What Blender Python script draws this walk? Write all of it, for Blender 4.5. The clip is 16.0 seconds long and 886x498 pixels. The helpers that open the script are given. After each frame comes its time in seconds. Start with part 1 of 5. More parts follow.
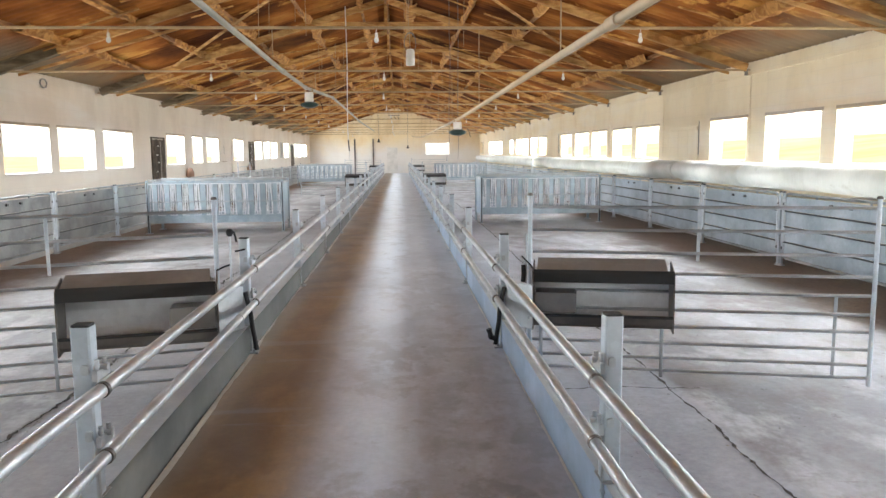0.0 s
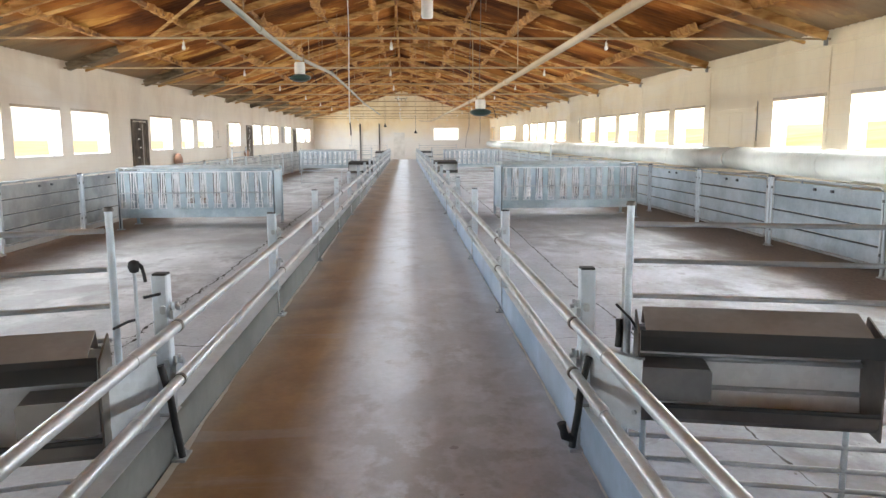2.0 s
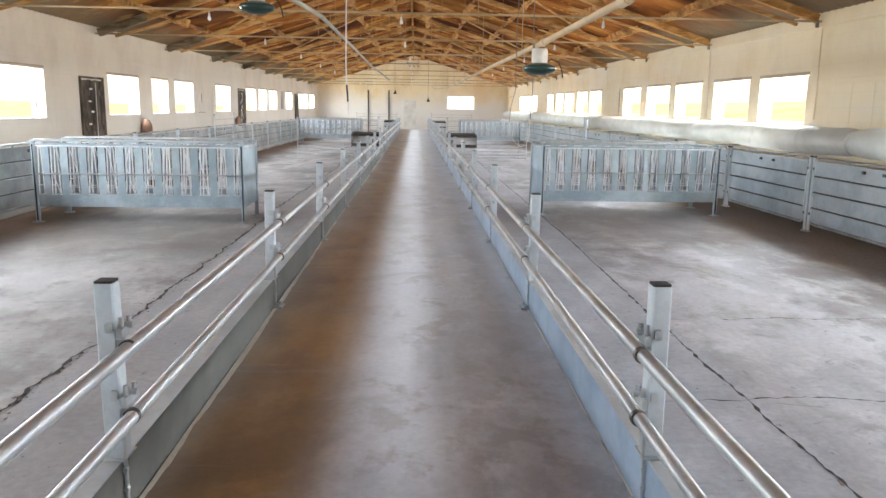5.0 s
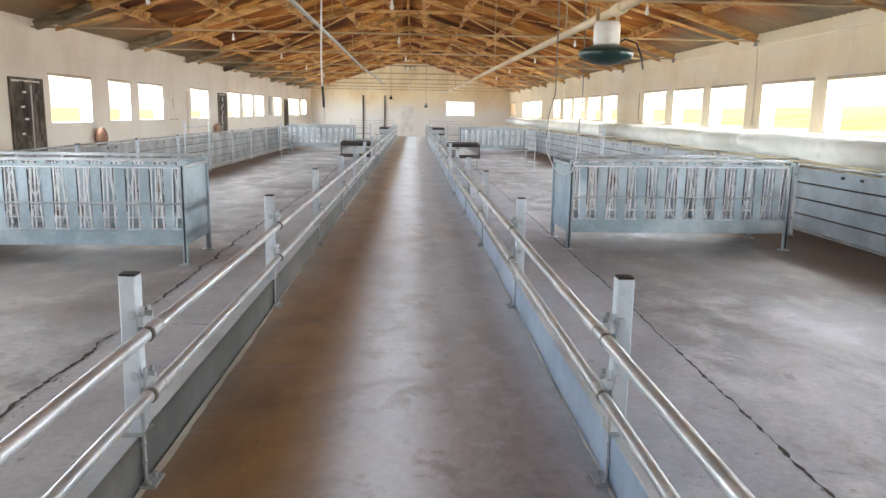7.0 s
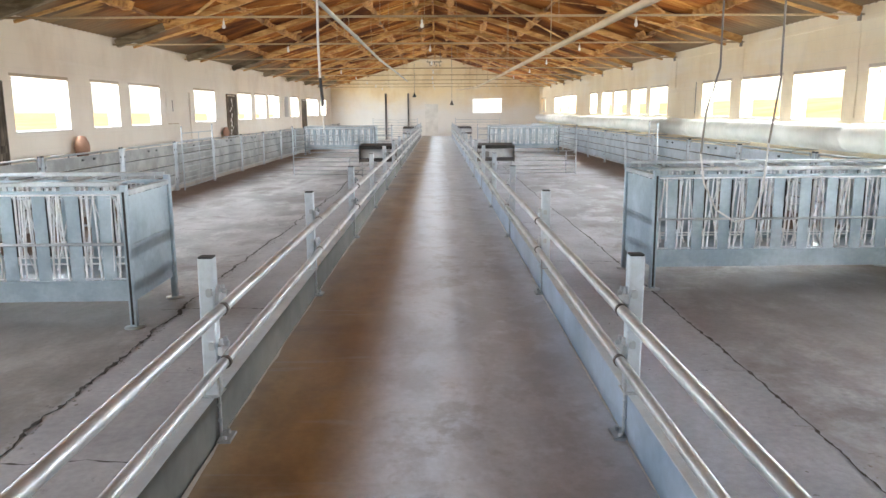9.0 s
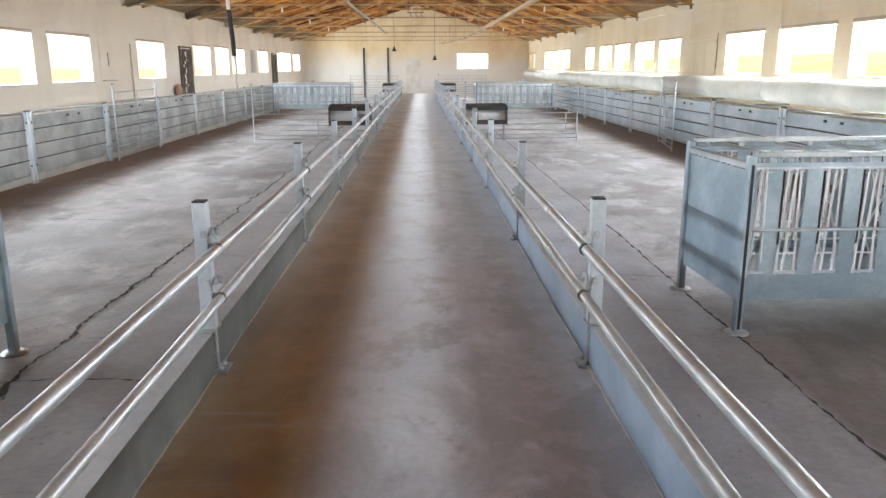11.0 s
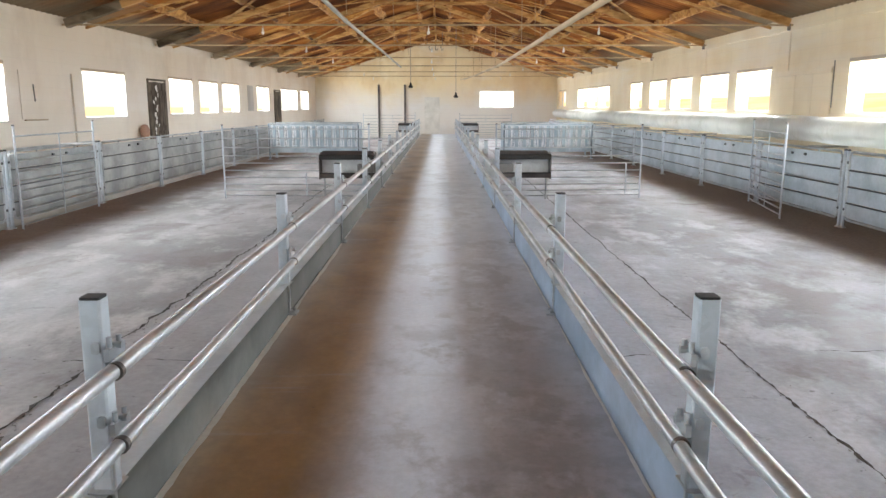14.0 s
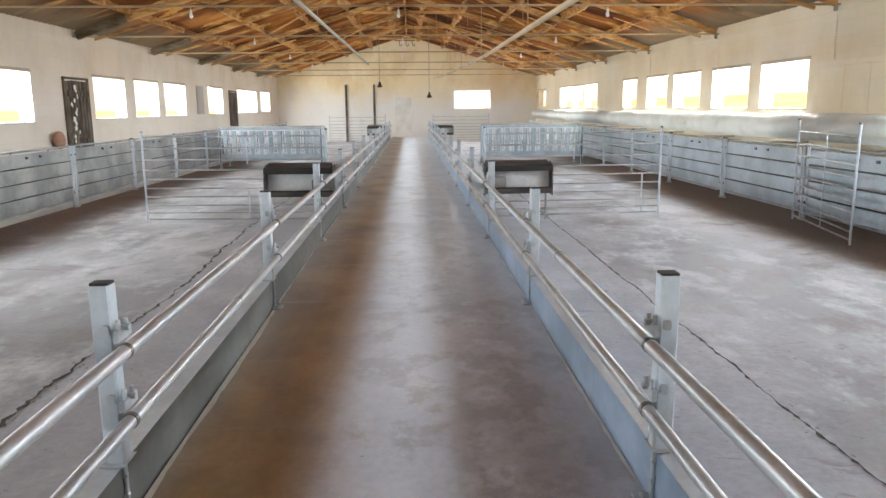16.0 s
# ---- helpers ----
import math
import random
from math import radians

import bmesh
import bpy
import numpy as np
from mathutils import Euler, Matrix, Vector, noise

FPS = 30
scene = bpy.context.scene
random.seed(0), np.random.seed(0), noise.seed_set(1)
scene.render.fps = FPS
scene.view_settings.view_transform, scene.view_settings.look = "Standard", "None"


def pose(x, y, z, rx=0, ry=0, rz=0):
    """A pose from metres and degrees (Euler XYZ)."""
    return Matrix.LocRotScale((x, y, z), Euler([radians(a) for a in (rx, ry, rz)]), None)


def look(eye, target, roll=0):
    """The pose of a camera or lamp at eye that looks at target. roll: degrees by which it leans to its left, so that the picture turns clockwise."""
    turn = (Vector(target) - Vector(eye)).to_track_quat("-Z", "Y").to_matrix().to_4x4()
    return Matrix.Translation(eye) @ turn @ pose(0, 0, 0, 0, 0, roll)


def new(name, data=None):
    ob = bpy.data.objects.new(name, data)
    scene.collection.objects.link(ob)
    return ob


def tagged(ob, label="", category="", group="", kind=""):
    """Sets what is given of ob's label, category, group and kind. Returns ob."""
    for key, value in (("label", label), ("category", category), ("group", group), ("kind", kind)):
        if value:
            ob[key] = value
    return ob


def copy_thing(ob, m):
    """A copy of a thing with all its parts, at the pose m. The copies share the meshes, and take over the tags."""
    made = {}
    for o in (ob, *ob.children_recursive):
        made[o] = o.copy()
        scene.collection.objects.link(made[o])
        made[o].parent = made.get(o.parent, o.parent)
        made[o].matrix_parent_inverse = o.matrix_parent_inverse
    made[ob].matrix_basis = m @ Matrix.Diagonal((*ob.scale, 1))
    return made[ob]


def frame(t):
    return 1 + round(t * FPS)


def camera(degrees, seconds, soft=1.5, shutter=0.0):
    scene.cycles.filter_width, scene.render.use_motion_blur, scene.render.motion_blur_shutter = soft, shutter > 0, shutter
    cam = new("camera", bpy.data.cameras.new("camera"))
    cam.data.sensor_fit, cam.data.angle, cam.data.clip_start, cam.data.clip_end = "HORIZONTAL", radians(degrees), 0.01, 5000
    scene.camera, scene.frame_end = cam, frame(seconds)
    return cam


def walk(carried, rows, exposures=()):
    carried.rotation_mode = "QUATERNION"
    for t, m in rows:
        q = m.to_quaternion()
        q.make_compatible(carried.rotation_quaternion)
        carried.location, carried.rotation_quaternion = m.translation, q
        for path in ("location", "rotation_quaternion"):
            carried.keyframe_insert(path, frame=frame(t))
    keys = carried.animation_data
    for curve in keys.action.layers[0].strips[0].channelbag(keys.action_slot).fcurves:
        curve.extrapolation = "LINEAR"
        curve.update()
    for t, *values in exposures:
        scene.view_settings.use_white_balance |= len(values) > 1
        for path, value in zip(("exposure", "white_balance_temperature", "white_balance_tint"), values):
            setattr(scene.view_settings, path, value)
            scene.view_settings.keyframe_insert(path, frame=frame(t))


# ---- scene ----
cam = camera(61.4, 16.0)
PATH = [
    (0, (0.007, -0.178, 1.574), (0.122, 1.803, 1.322), -0.5),
    (0.5, (-0.022, 0.325, 1.578), (0.033, 2.308, 1.327), -0.5),
    (1, (-0.007, 0.851, 1.563), (0.058, 2.833, 1.305), -0.5),
    (1.5, (-0.036, 1.357, 1.55), (0.035, 3.336, 1.268), -0.4),
    (2, (-0.038, 1.88, 1.562), (0.06, 3.856, 1.273), -0.3),
    (2.5, (-0.045, 2.408, 1.58), (0.031, 4.385, 1.293), -0.4),
    (3, (-0.083, 2.963, 1.589), (-0.029, 4.939, 1.285), 0.1),
    (3.5, (-0.069, 3.502, 1.604), (-0.046, 5.474, 1.273), -0.6),
    (4, (-0.097, 4.095, 1.586), (-0.094, 6.067, 1.25), -0.6),
    (4.2, (-0.101, 4.313, 1.562), (-0.083, 6.284, 1.223), -0.3),
    (6.3, (-0.03, 6.903, 1.601), (0.072, 8.857, 1.19), 1.1),
    (6.5, (-0.029, 7.108, 1.594), (0.073, 9.066, 1.201), 1.0),
    (7, (-0.041, 7.69, 1.597), (0.041, 9.657, 1.243), 0.9),
    (7.5, (-0.084, 8.235, 1.618), (-0.017, 10.205, 1.28), 0.6),
    (8, (-0.092, 8.791, 1.611), (-0.061, 10.76, 1.263), -0.3),
    (8.5, (-0.12, 9.373, 1.605), (-0.129, 11.339, 1.234), -0.2),
    (9, (-0.088, 9.961, 1.605), (-0.076, 11.928, 1.245), -0.3),
    (9.5, (-0.104, 10.56, 1.589), (-0.068, 12.526, 1.223), -0.1),
    (9.7, (-0.101, 10.785, 1.601), (-0.045, 12.747, 1.213), 0.1),
    (11.8, (-0.024, 13.301, 1.567), (0.037, 15.243, 1.089), -0.4),
    (12, (-0.004, 13.557, 1.555), (0.061, 15.498, 1.076), -0.5),
    (12.5, (0.023, 14.22, 1.552), (0.067, 16.164, 1.085), -1.1),
    (13, (0.001, 14.905, 1.555), (0.003, 16.853, 1.102), -0.7),
    (13.5, (-0.005, 15.58, 1.553), (-0.005, 17.535, 1.129), -0.4),
    (14, (-0.039, 16.236, 1.561), (-0.031, 18.201, 1.189), 0.0),
    (14.5, (-0.054, 16.883, 1.548), (-0.009, 18.848, 1.176), -0.5),
    (15, (-0.088, 17.499, 1.549), (-0.03, 19.464, 1.18), -0.0),
    (15.5, (-0.065, 18.133, 1.546), (0.036, 20.096, 1.175), -0.5),
    (16, (-0.084, 18.74, 1.545), (-0.004, 20.705, 1.176), -0.5),
]
walk(cam, [(t, look(eye, target, roll)) for t, eye, target, roll in PATH],
     [(0.0, 1.41), (3.0, 1.38), (4.0, 1.42), (6.5, 1.30), (7.2, 1.32), (8.0, 1.43), (8.6, 1.47), (9.0, 1.35), (9.5, 1.34), (12.0, 1.38), (14.0, 1.25), (16.0, 1.18)])

# ---- world, daylight ----
world = bpy.data.worlds.new("sky")
scene.world = world
world.use_nodes = True
wn = world.node_tree
sky = wn.nodes.new("ShaderNodeTexSky")
sky.sky_type = 'NISHITA'
sky.sun_disc = False
sky.sun_elevation = radians(48)
sky.sun_rotation = radians(183)
wn.links.new(sky.outputs["Color"], wn.nodes["Background"].inputs["Color"])
wn.nodes["Background"].inputs["Strength"].default_value = 0.15

sun_data = bpy.data.lights.new("sun", 'SUN')
sun_data.energy = 5.0
sun_data.angle = radians(0.5)
sun_data.color = (1.0, 0.95, 0.87)
sun = new("sun", sun_data)
sun.matrix_world = look((0, 0, 30), (0.03, 0.64, 30 - 0.76))


def window_light(name, centre, target, width, height, watts, tint):
    """Daylight of the bright sky that stands before a row of openings."""
    data = bpy.data.lights.new(name, 'AREA')
    data.shape = 'RECTANGLE'
    data.size, data.size_y = width, height
    data.energy = watts
    data.color = tint
    ob = new(name, data)
    ob.matrix_world = look(centre, target)
    return ob


XL, XR, YB, YE = -6.53, 6.08, -20.0, 56.0      # inner faces of the walls
THICK = 0.25
window_light("daylight_west", (XL - THICK - 0.06, 18.0, 2.04), (0, 18.0, 1.64), 75.0, 0.70, 2900, (0.875, 0.945, 1.0))
window_light("daylight_east", (XR + THICK + 0.06, 15.5, 2.08), (0, 15.5, 1.68), 70.0, 0.62, 2800, (0.90, 0.955, 1.0))
window_light("daylight_end", (2.9, YE + THICK + 0.06, 2.0), (2.9, 0, 1.7), 1.8, 0.9, 70, (0.97, 0.98, 1.0))
scene.view_settings.exposure = 1.30

# ---- materials ----


class Nodes:
    """A small helper to wire node materials."""

    def __init__(self, name):
        self.mat = bpy.data.materials.new(name)
        self.mat.use_nodes = True
        self.t = self.mat.node_tree
        self.bsdf = self.t.nodes["Principled BSDF"]
        geo = self.t.nodes.new("ShaderNodeNewGeometry")
        self.pos = geo.outputs["Position"]
        self.island = geo.outputs["Random Per Island"]

    def add(self, kind, **inputs):
        n = self.t.nodes.new(kind)
        for key, value in inputs.items():
            self.put(n.inputs[key], value)
        return n

    def put(self, socket, value):
        if isinstance(value, bpy.types.NodeSocket):
            self.t.links.new(value, socket)
        else:
            socket.default_value = value

    def stretch(self, sx, sy, sz, src=None):
        n = self.add("ShaderNodeMapping")
        n.inputs["Scale"].default_value = (sx, sy, sz)
        self.t.links.new(src or self.pos, n.inputs["Vector"])
        return n.outputs["Vector"]

    def noise(self, scale, detail=4.0, rough=0.55, vec=None, warp=0.0):
        n = self.add("ShaderNodeTexNoise", Scale=scale, Detail=detail, Roughness=rough, Distortion=warp)
        self.t.links.new(vec or self.pos, n.inputs["Vector"])
        return n.outputs["Fac"]

    def ramp(self, fac, stops):
        n = self.t.nodes.new("ShaderNodeValToRGB")
        el = n.color_ramp.elements
        while len(el) < len(stops):
            el.new(0.5)
        for e, (p, c) in zip(el, stops):
            e.position = p
            e.color = (c, c, c, 1) if isinstance(c, (int, float)) else (*c, 1)
        self.put(n.inputs["Fac"], fac)
        return n.outputs["Color"]

    def mix(self, fac, a, b, kind='MIX'):
        n = self.t.nodes.new("ShaderNodeMix")
        n.data_type = 'RGBA'
        n.blend_type = kind
        self.put(n.inputs["Factor"], fac)
        for key, value in ((6, a), (7, b)):
            self.put(n.inputs[key], (*value, 1) if isinstance(value, tuple) else value)
        return n.outputs[2]

    def math(self, op, a, b=0.0, clamp=False):
        n = self.t.nodes.new("ShaderNodeMath")
        n.operation = op
        n.use_clamp = clamp
        self.put(n.inputs[0], a)
        self.put(n.inputs[1], b)
        return n.outputs[0]

    def axis(self, name):
        n = self.add("ShaderNodeSeparateXYZ", Vector=self.pos)
        return n.outputs[name]

    def bump(self, height, strength=0.3, distance=0.01):
        n = self.add("ShaderNodeBump", Strength=strength, Distance=distance, Height=height)
        self.t.links.new(n.outputs["Normal"], self.bsdf.inputs["Normal"])

    def done(self, colour, rough=0.6, metal=0.0):
        for key, value in (("Base Color", colour), ("Roughness", rough), ("Metallic", metal)):
            self.put(self.bsdf.inputs[key], (*value, 1) if isinstance(value, tuple) else value)
        return self.mat


def metal_finish(name, dark, light, rough, metal, scale=9.0, dirt=0.25):
    """Galvanised or painted metal with spangle, dull patches and a little dust."""
    n = Nodes(name)
    spangle = n.add("ShaderNodeTexVoronoi", Scale=scale * 7)
    n.t.links.new(n.pos, spangle.inputs["Vector"])
    cloud = n.noise(scale * 0.35, 5, 0.6)
    c = n.mix(n.ramp(cloud, [(0.40, 0.0), (0.60, 1.0)]), dark, light)
    cell = n.ramp(spangle.outputs["Color"], [(0.0, 0.86), (1.0, 1.08)])
    c = n.mix(0.5, c, cell, 'MULTIPLY')
    dust = n.ramp(n.noise(scale * 0.12, 6, 0.65), [(0.52, 0.0), (0.66, dirt)])
    c = n.mix(dust, c, (0.30, 0.27, 0.23))
    r = n.math('ADD', n.math('MULTIPLY', cloud, 0.3), rough - 0.15)
    n.bump(n.noise(scale * 14, 2, 0.5), 0.06, 0.002)
    return n.done(c, r, metal)


def timber(name, dark, light, along):
    n = Nodes(name)
    vec = n.stretch(*along)
    grain = n.noise(9, 6, 0.6, vec, 0.6)
    big = n.noise(0.9, 4, 0.6)
    c = n.mix(n.ramp(grain, [(0.41, 0.0), (0.59, 1.0)]), dark, light)
    c = n.mix(n.ramp(big, [(0.50, 0.0), (0.64, 0.6)]), c, tuple(0.32 * v for v in dark))
    n.bump(grain, 0.35, 0.004)
    n.bsdf.inputs["Specular IOR Level"].default_value = 0.25
    return n.done(c, 0.78)


def plaster(name, base, stain, dirty, lower_light=0.0):
    """Old whitewash over hollow blocks: faint courses, stains and rubbed dirt."""
    n = Nodes(name)
    sep = n.add("ShaderNodeSeparateXYZ", Vector=n.pos)
    run = n.math('ADD', sep.outputs["X"], sep.outputs["Y"])
    vec = n.add("ShaderNodeCombineXYZ", X=run, Y=sep.outputs["Z"]).outputs["Vector"]
    block = n.add("ShaderNodeTexBrick", Scale=1.0)
    block.inputs["Brick Width"].default_value = 0.42
    block.inputs["Row Height"].default_value = 0.21
    block.inputs["Mortar Size"].default_value = 0.008
    block.inputs["Mortar Smooth"].default_value = 0.6
    n.t.links.new(vec, block.inputs["Vector"])
    joint = block.outputs["Fac"]
    cloud = n.noise(0.8, 6, 0.62, n.stretch(1, 1, 0.6))
    drip = n.noise(1.1, 6, 0.68, n.stretch(1, 1, 0.55), 0.5)
    smear = n.noise(0.6, 5, 0.6, n.stretch(1, 0.35, 2.2), 0.4)
    c = n.mix(n.ramp(cloud, [(0.45, 0.0), (0.60, 0.6)]), base, stain)
    c = n.mix(n.ramp(drip, [(0.55, 0.0), (0.74, dirty)]), c, (0.42, 0.36, 0.28))
    c = n.mix(n.ramp(smear, [(0.52, 0.0), (0.66, 0.35)]), c, (0.84, 0.81, 0.76))
    # Cool light low on the wall, against warm roof bounce above, put into colour.
    if lower_light:
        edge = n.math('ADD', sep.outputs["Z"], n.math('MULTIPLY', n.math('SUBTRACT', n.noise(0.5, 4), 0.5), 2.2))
        c = n.mix(n.ramp(n.math('DIVIDE', edge, 5.0), [(0.30, lower_light), (0.60, 0.0)]), c, (0.78, 0.79, 0.80))
    c = n.mix(n.math('MULTIPLY', joint, 0.10), c, (0.45, 0.42, 0.37))
    grit = n.noise(38, 4, 0.6)
    n.bump(n.math('SUBTRACT', n.math('MULTIPLY', grit, 0.5), n.math('MULTIPLY', joint, 0.5)), 0.2, 0.006)
    return n.done(c, 0.85)


def aisle_concrete():
    n = Nodes("aisle_concrete")
    x = n.axis("X")
    wob = n.math('MULTIPLY', n.math('SUBTRACT', n.noise(0.9, 5, 0.55, n.stretch(1, 0.25, 1)), 0.5), 0.24)
    rag = n.math('MULTIPLY', n.math('SUBTRACT', n.noise(5, 5, 0.6, n.stretch(1, 0.4, 1)), 0.5), 0.07)
    lane = n.math('DIVIDE', n.math('ADD', n.math('ADD', n.math('ADD', x, 1.05), wob), rag), 1.775)
    fine = n.noise(26, 6, 0.7)
    patch = n.noise(1.7, 5, 0.55, n.stretch(1, 0.6, 1), 0.4)
    grey = n.mix(n.ramp(patch, [(0.40, 0.0), (0.60, 1.0)]), (0.40, 0.41, 0.45), (0.49, 0.505, 0.55))
    soil = n.mix(n.ramp(n.noise(2.0, 5, 0.6, n.stretch(1, 0.5, 1)), [(0.38, 0.0), (0.62, 1.0)]), (0.25, 0.145, 0.040), (0.41, 0.265, 0.092))
    brown = n.ramp(lane, [(0.0, 0.78), (0.08, 0.93), (0.25, 0.96), (0.31, 0.72), (0.40, 0.0)])
    c = n.mix(brown, grey, soil)
    mottle = n.noise(3.0, 6, 0.66, n.stretch(1, 0.8, 1), 0.1)
    # Paler lane down the middle of the aisle.
    pale_lane = n.ramp(lane, [(0.33, 0.0), (0.42, 0.9), (0.64, 0.85), (0.69, 0.0)])
    c = n.mix(pale_lane, c, n.mix(n.ramp(patch, [(0.40, 0.0), (0.60, 1.0)]), (0.52, 0.56, 0.64), (0.64, 0.68, 0.76)))
    dark = n.ramp(lane, [(0.645, 0.0), (0.69, 0.75), (0.86, 0.85), (1.0, 0.7)])
    faded = n.math('ADD', n.axis("Y"), n.math('MULTIPLY', n.math('SUBTRACT', n.noise(0.9, 4, 0.6), 0.5), 3.0))
    dark = n.math('MULTIPLY', dark, n.ramp(n.math('DIVIDE', faded, 20.0), [(0.48, 1.0), (0.56, 0.5), (0.70, 0.5), (0.82, 1.0)]))
    c = n.mix(dark, c, n.mix(n.ramp(mottle, [(0.43, 0.0), (0.57, 1.0)]), (0.255, 0.24, 0.25), (0.52, 0.53, 0.58)))
    worn = n.ramp(mottle, [(0.51, 0.0), (0.59, 0.6)])
    c = n.mix(n.math('MULTIPLY', worn, n.ramp(lane, [(0.20, 0.15), (0.36, 0.5), (0.55, 1.0)])), c, (0.25, 0.235, 0.245))
    blot = n.ramp(n.noise(3.8, 6, 0.68, n.stretch(1, 0.75, 1), 0.15), [(0.53, 0.0), (0.63, 0.7)])
    c = n.mix(n.math('MULTIPLY', blot, n.ramp(lane, [(0.30, 0.0), (0.45, 0.8), (0.75, 0.9), (0.92, 0.5)])), c, (0.60, 0.63, 0.69))
    shade = n.ramp(n.noise(1.2, 5, 0.6, n.stretch(0.8, 0.7, 1), 0.6), [(0.52, 0.0), (0.62, 0.55)])
    c = n.mix(shade, c, n.mix(brown, (0.29, 0.295, 0.335), (0.155, 0.09, 0.036)))
    scrape = n.ramp(n.noise(1.0, 4, 0.6, n.stretch(0.8, 6.0, 1), 0.3), [(0.60, 0.0), (0.68, 0.3)])
    c = n.mix(scrape, c, (0.42, 0.41, 0.42))
    spot = n.ramp(n.noise(9.0, 2, 0.5), [(0.785, 0.0), (0.80, 0.6)])
    c = n.mix(spot, c, (0.06, 0.05, 0.045))
    c = n.mix(0.22, c, n.ramp(fine, [(0.38, 0.68), (0.62, 1.28)]), 'MULTIPLY')
    r = n.ramp(patch, [(0.40, 0.28), (0.60, 0.40)])
    n.bump(n.math('ADD', n.noise(60, 4, 0.6), n.math('MULTIPLY', patch, 1.2)), 0.09, 0.005)
    n.bsdf.inputs["Specular IOR Level"].default_value = 0.42
    n.put(n.bsdf.inputs["Sheen Weight"], n.math('SUBTRACT', 0.40, n.math('MULTIPLY', brown, 0.30)))
    n.bsdf.inputs["Sheen Roughness"].default_value = 0.4
    n.bsdf.inputs["Sheen Tint"].default_value = (0.9, 0.95, 1.0, 1.0)
    return n.done(c, r)


def pen_concrete():
    n = Nodes("pen_concrete")
    x = n.axis("X")
    off = n.math('ABSOLUTE', n.math('ADD', x, 0.18))
    wob = n.math('MULTIPLY', n.math('SUBTRACT', n.noise(0.7, 5, 0.6), 0.5), 0.9)
    d = n.math('ADD', off, wob)
    fine = n.noise(22, 6, 0.65)
    big = n.noise(0.42, 5, 0.6, n.stretch(1.3, 0.7, 1), 0.25)
    mid = n.noise(1.5, 6, 0.66, n.stretch(1.2, 0.7, 1), 0.12)
    c = n.mix(n.ramp(big, [(0.40, 0.0), (0.60, 1.0)]), (0.225, 0.225, 0.24), (0.42, 0.435, 0.475))
    c = n.mix(n.ramp(mid, [(0.50, 0.0), (0.62, 0.7)]), c, (0.56, 0.58, 0.62))
    c = n.mix(n.ramp(mid, [(0.34, 0.65), (0.46, 0.0)]), c, (0.19, 0.165, 0.15))
    damp = n.ramp(n.noise(0.8, 6, 0.64, n.stretch(1.0, 0.8, 1), 0.3), [(0.53, 0.0), (0.62, 0.75)])
    c = n.mix(damp, c, (0.15, 0.125, 0.115))
    # Rack shade put into the floor colour, together with brown dung stains.
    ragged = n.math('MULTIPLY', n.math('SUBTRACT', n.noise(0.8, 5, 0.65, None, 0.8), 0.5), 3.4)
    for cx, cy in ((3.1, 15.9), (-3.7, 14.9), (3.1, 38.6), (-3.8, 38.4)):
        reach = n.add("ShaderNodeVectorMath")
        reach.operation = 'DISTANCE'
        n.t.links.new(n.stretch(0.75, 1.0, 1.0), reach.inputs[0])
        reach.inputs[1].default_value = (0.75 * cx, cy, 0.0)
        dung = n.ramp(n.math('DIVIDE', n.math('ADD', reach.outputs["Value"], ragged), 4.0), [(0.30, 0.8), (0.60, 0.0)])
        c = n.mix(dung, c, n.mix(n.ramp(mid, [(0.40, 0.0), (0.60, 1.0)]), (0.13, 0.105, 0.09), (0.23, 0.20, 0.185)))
    strip = n.ramp(n.math('DIVIDE', off, 7.0), [(0.285, 0.85), (0.295, 0.0)])
    c = n.mix(strip, c, n.mix(n.ramp(mid, [(0.36, 0.0), (0.64, 1.0)]), (0.285, 0.295, 0.335), (0.42, 0.44, 0.49)))
    edge = n.ramp(n.math('DIVIDE', d, 7.0), [(0.620, 0.0), (0.700, 0.85), (0.80, 0.95)])
    c = n.mix(edge, c, n.mix(fine, (0.14, 0.085, 0.048), (0.25, 0.165, 0.10)))
    east = n.math('GREATER_THAN', x, 0.0)
    c = n.mix(n.math('MULTIPLY', n.math('MULTIPLY', edge, east), 0.75), c, n.mix(fine, (0.165, 0.13, 0.11), (0.27, 0.225, 0.195)))
    c = n.mix(n.math('SUBTRACT', 1.0, east), c, n.mix(1.0, c, (1.0, 0.945, 0.875), 'MULTIPLY'))
    speck = n.ramp(n.noise(8.5, 3, 0.7), [(0.67, 0.0), (0.71, 0.6)])
    c = n.mix(speck, c, (0.08, 0.07, 0.065))
    scuff = n.ramp(n.noise(3.6, 5, 0.72, n.stretch(0.6, 1.3, 1), 1.2), [(0.62, 0.0), (0.66, 0.45)])
    c = n.mix(scuff, c, (0.15, 0.135, 0.13))
    c = n.mix(0.25, c, n.ramp(fine, [(0.38, 0.65), (0.62, 1.3)]), 'MULTIPLY')
    r = n.mix(edge, n.ramp(mid, [(0.42, 0.56), (0.58, 0.72)]), (0.9, 0.9, 0.9))
    n.bump(n.math('ADD', n.noise(50, 4, 0.6), n.math('MULTIPLY', mid, 1.5)), 0.12, 0.007)
    n.bsdf.inputs["Specular IOR Level"].default_value = 0.28
    n.put(n.bsdf.inputs["Sheen Weight"], n.math('SUBTRACT', 0.20, n.math('MULTIPLY', edge, 0.17)))
    n.bsdf.inputs["Sheen Roughness"].default_value = 0.4
    n.bsdf.inputs["Sheen Tint"].default_value = (0.9, 0.95, 1.0, 1.0)
    return n.done(c, r)


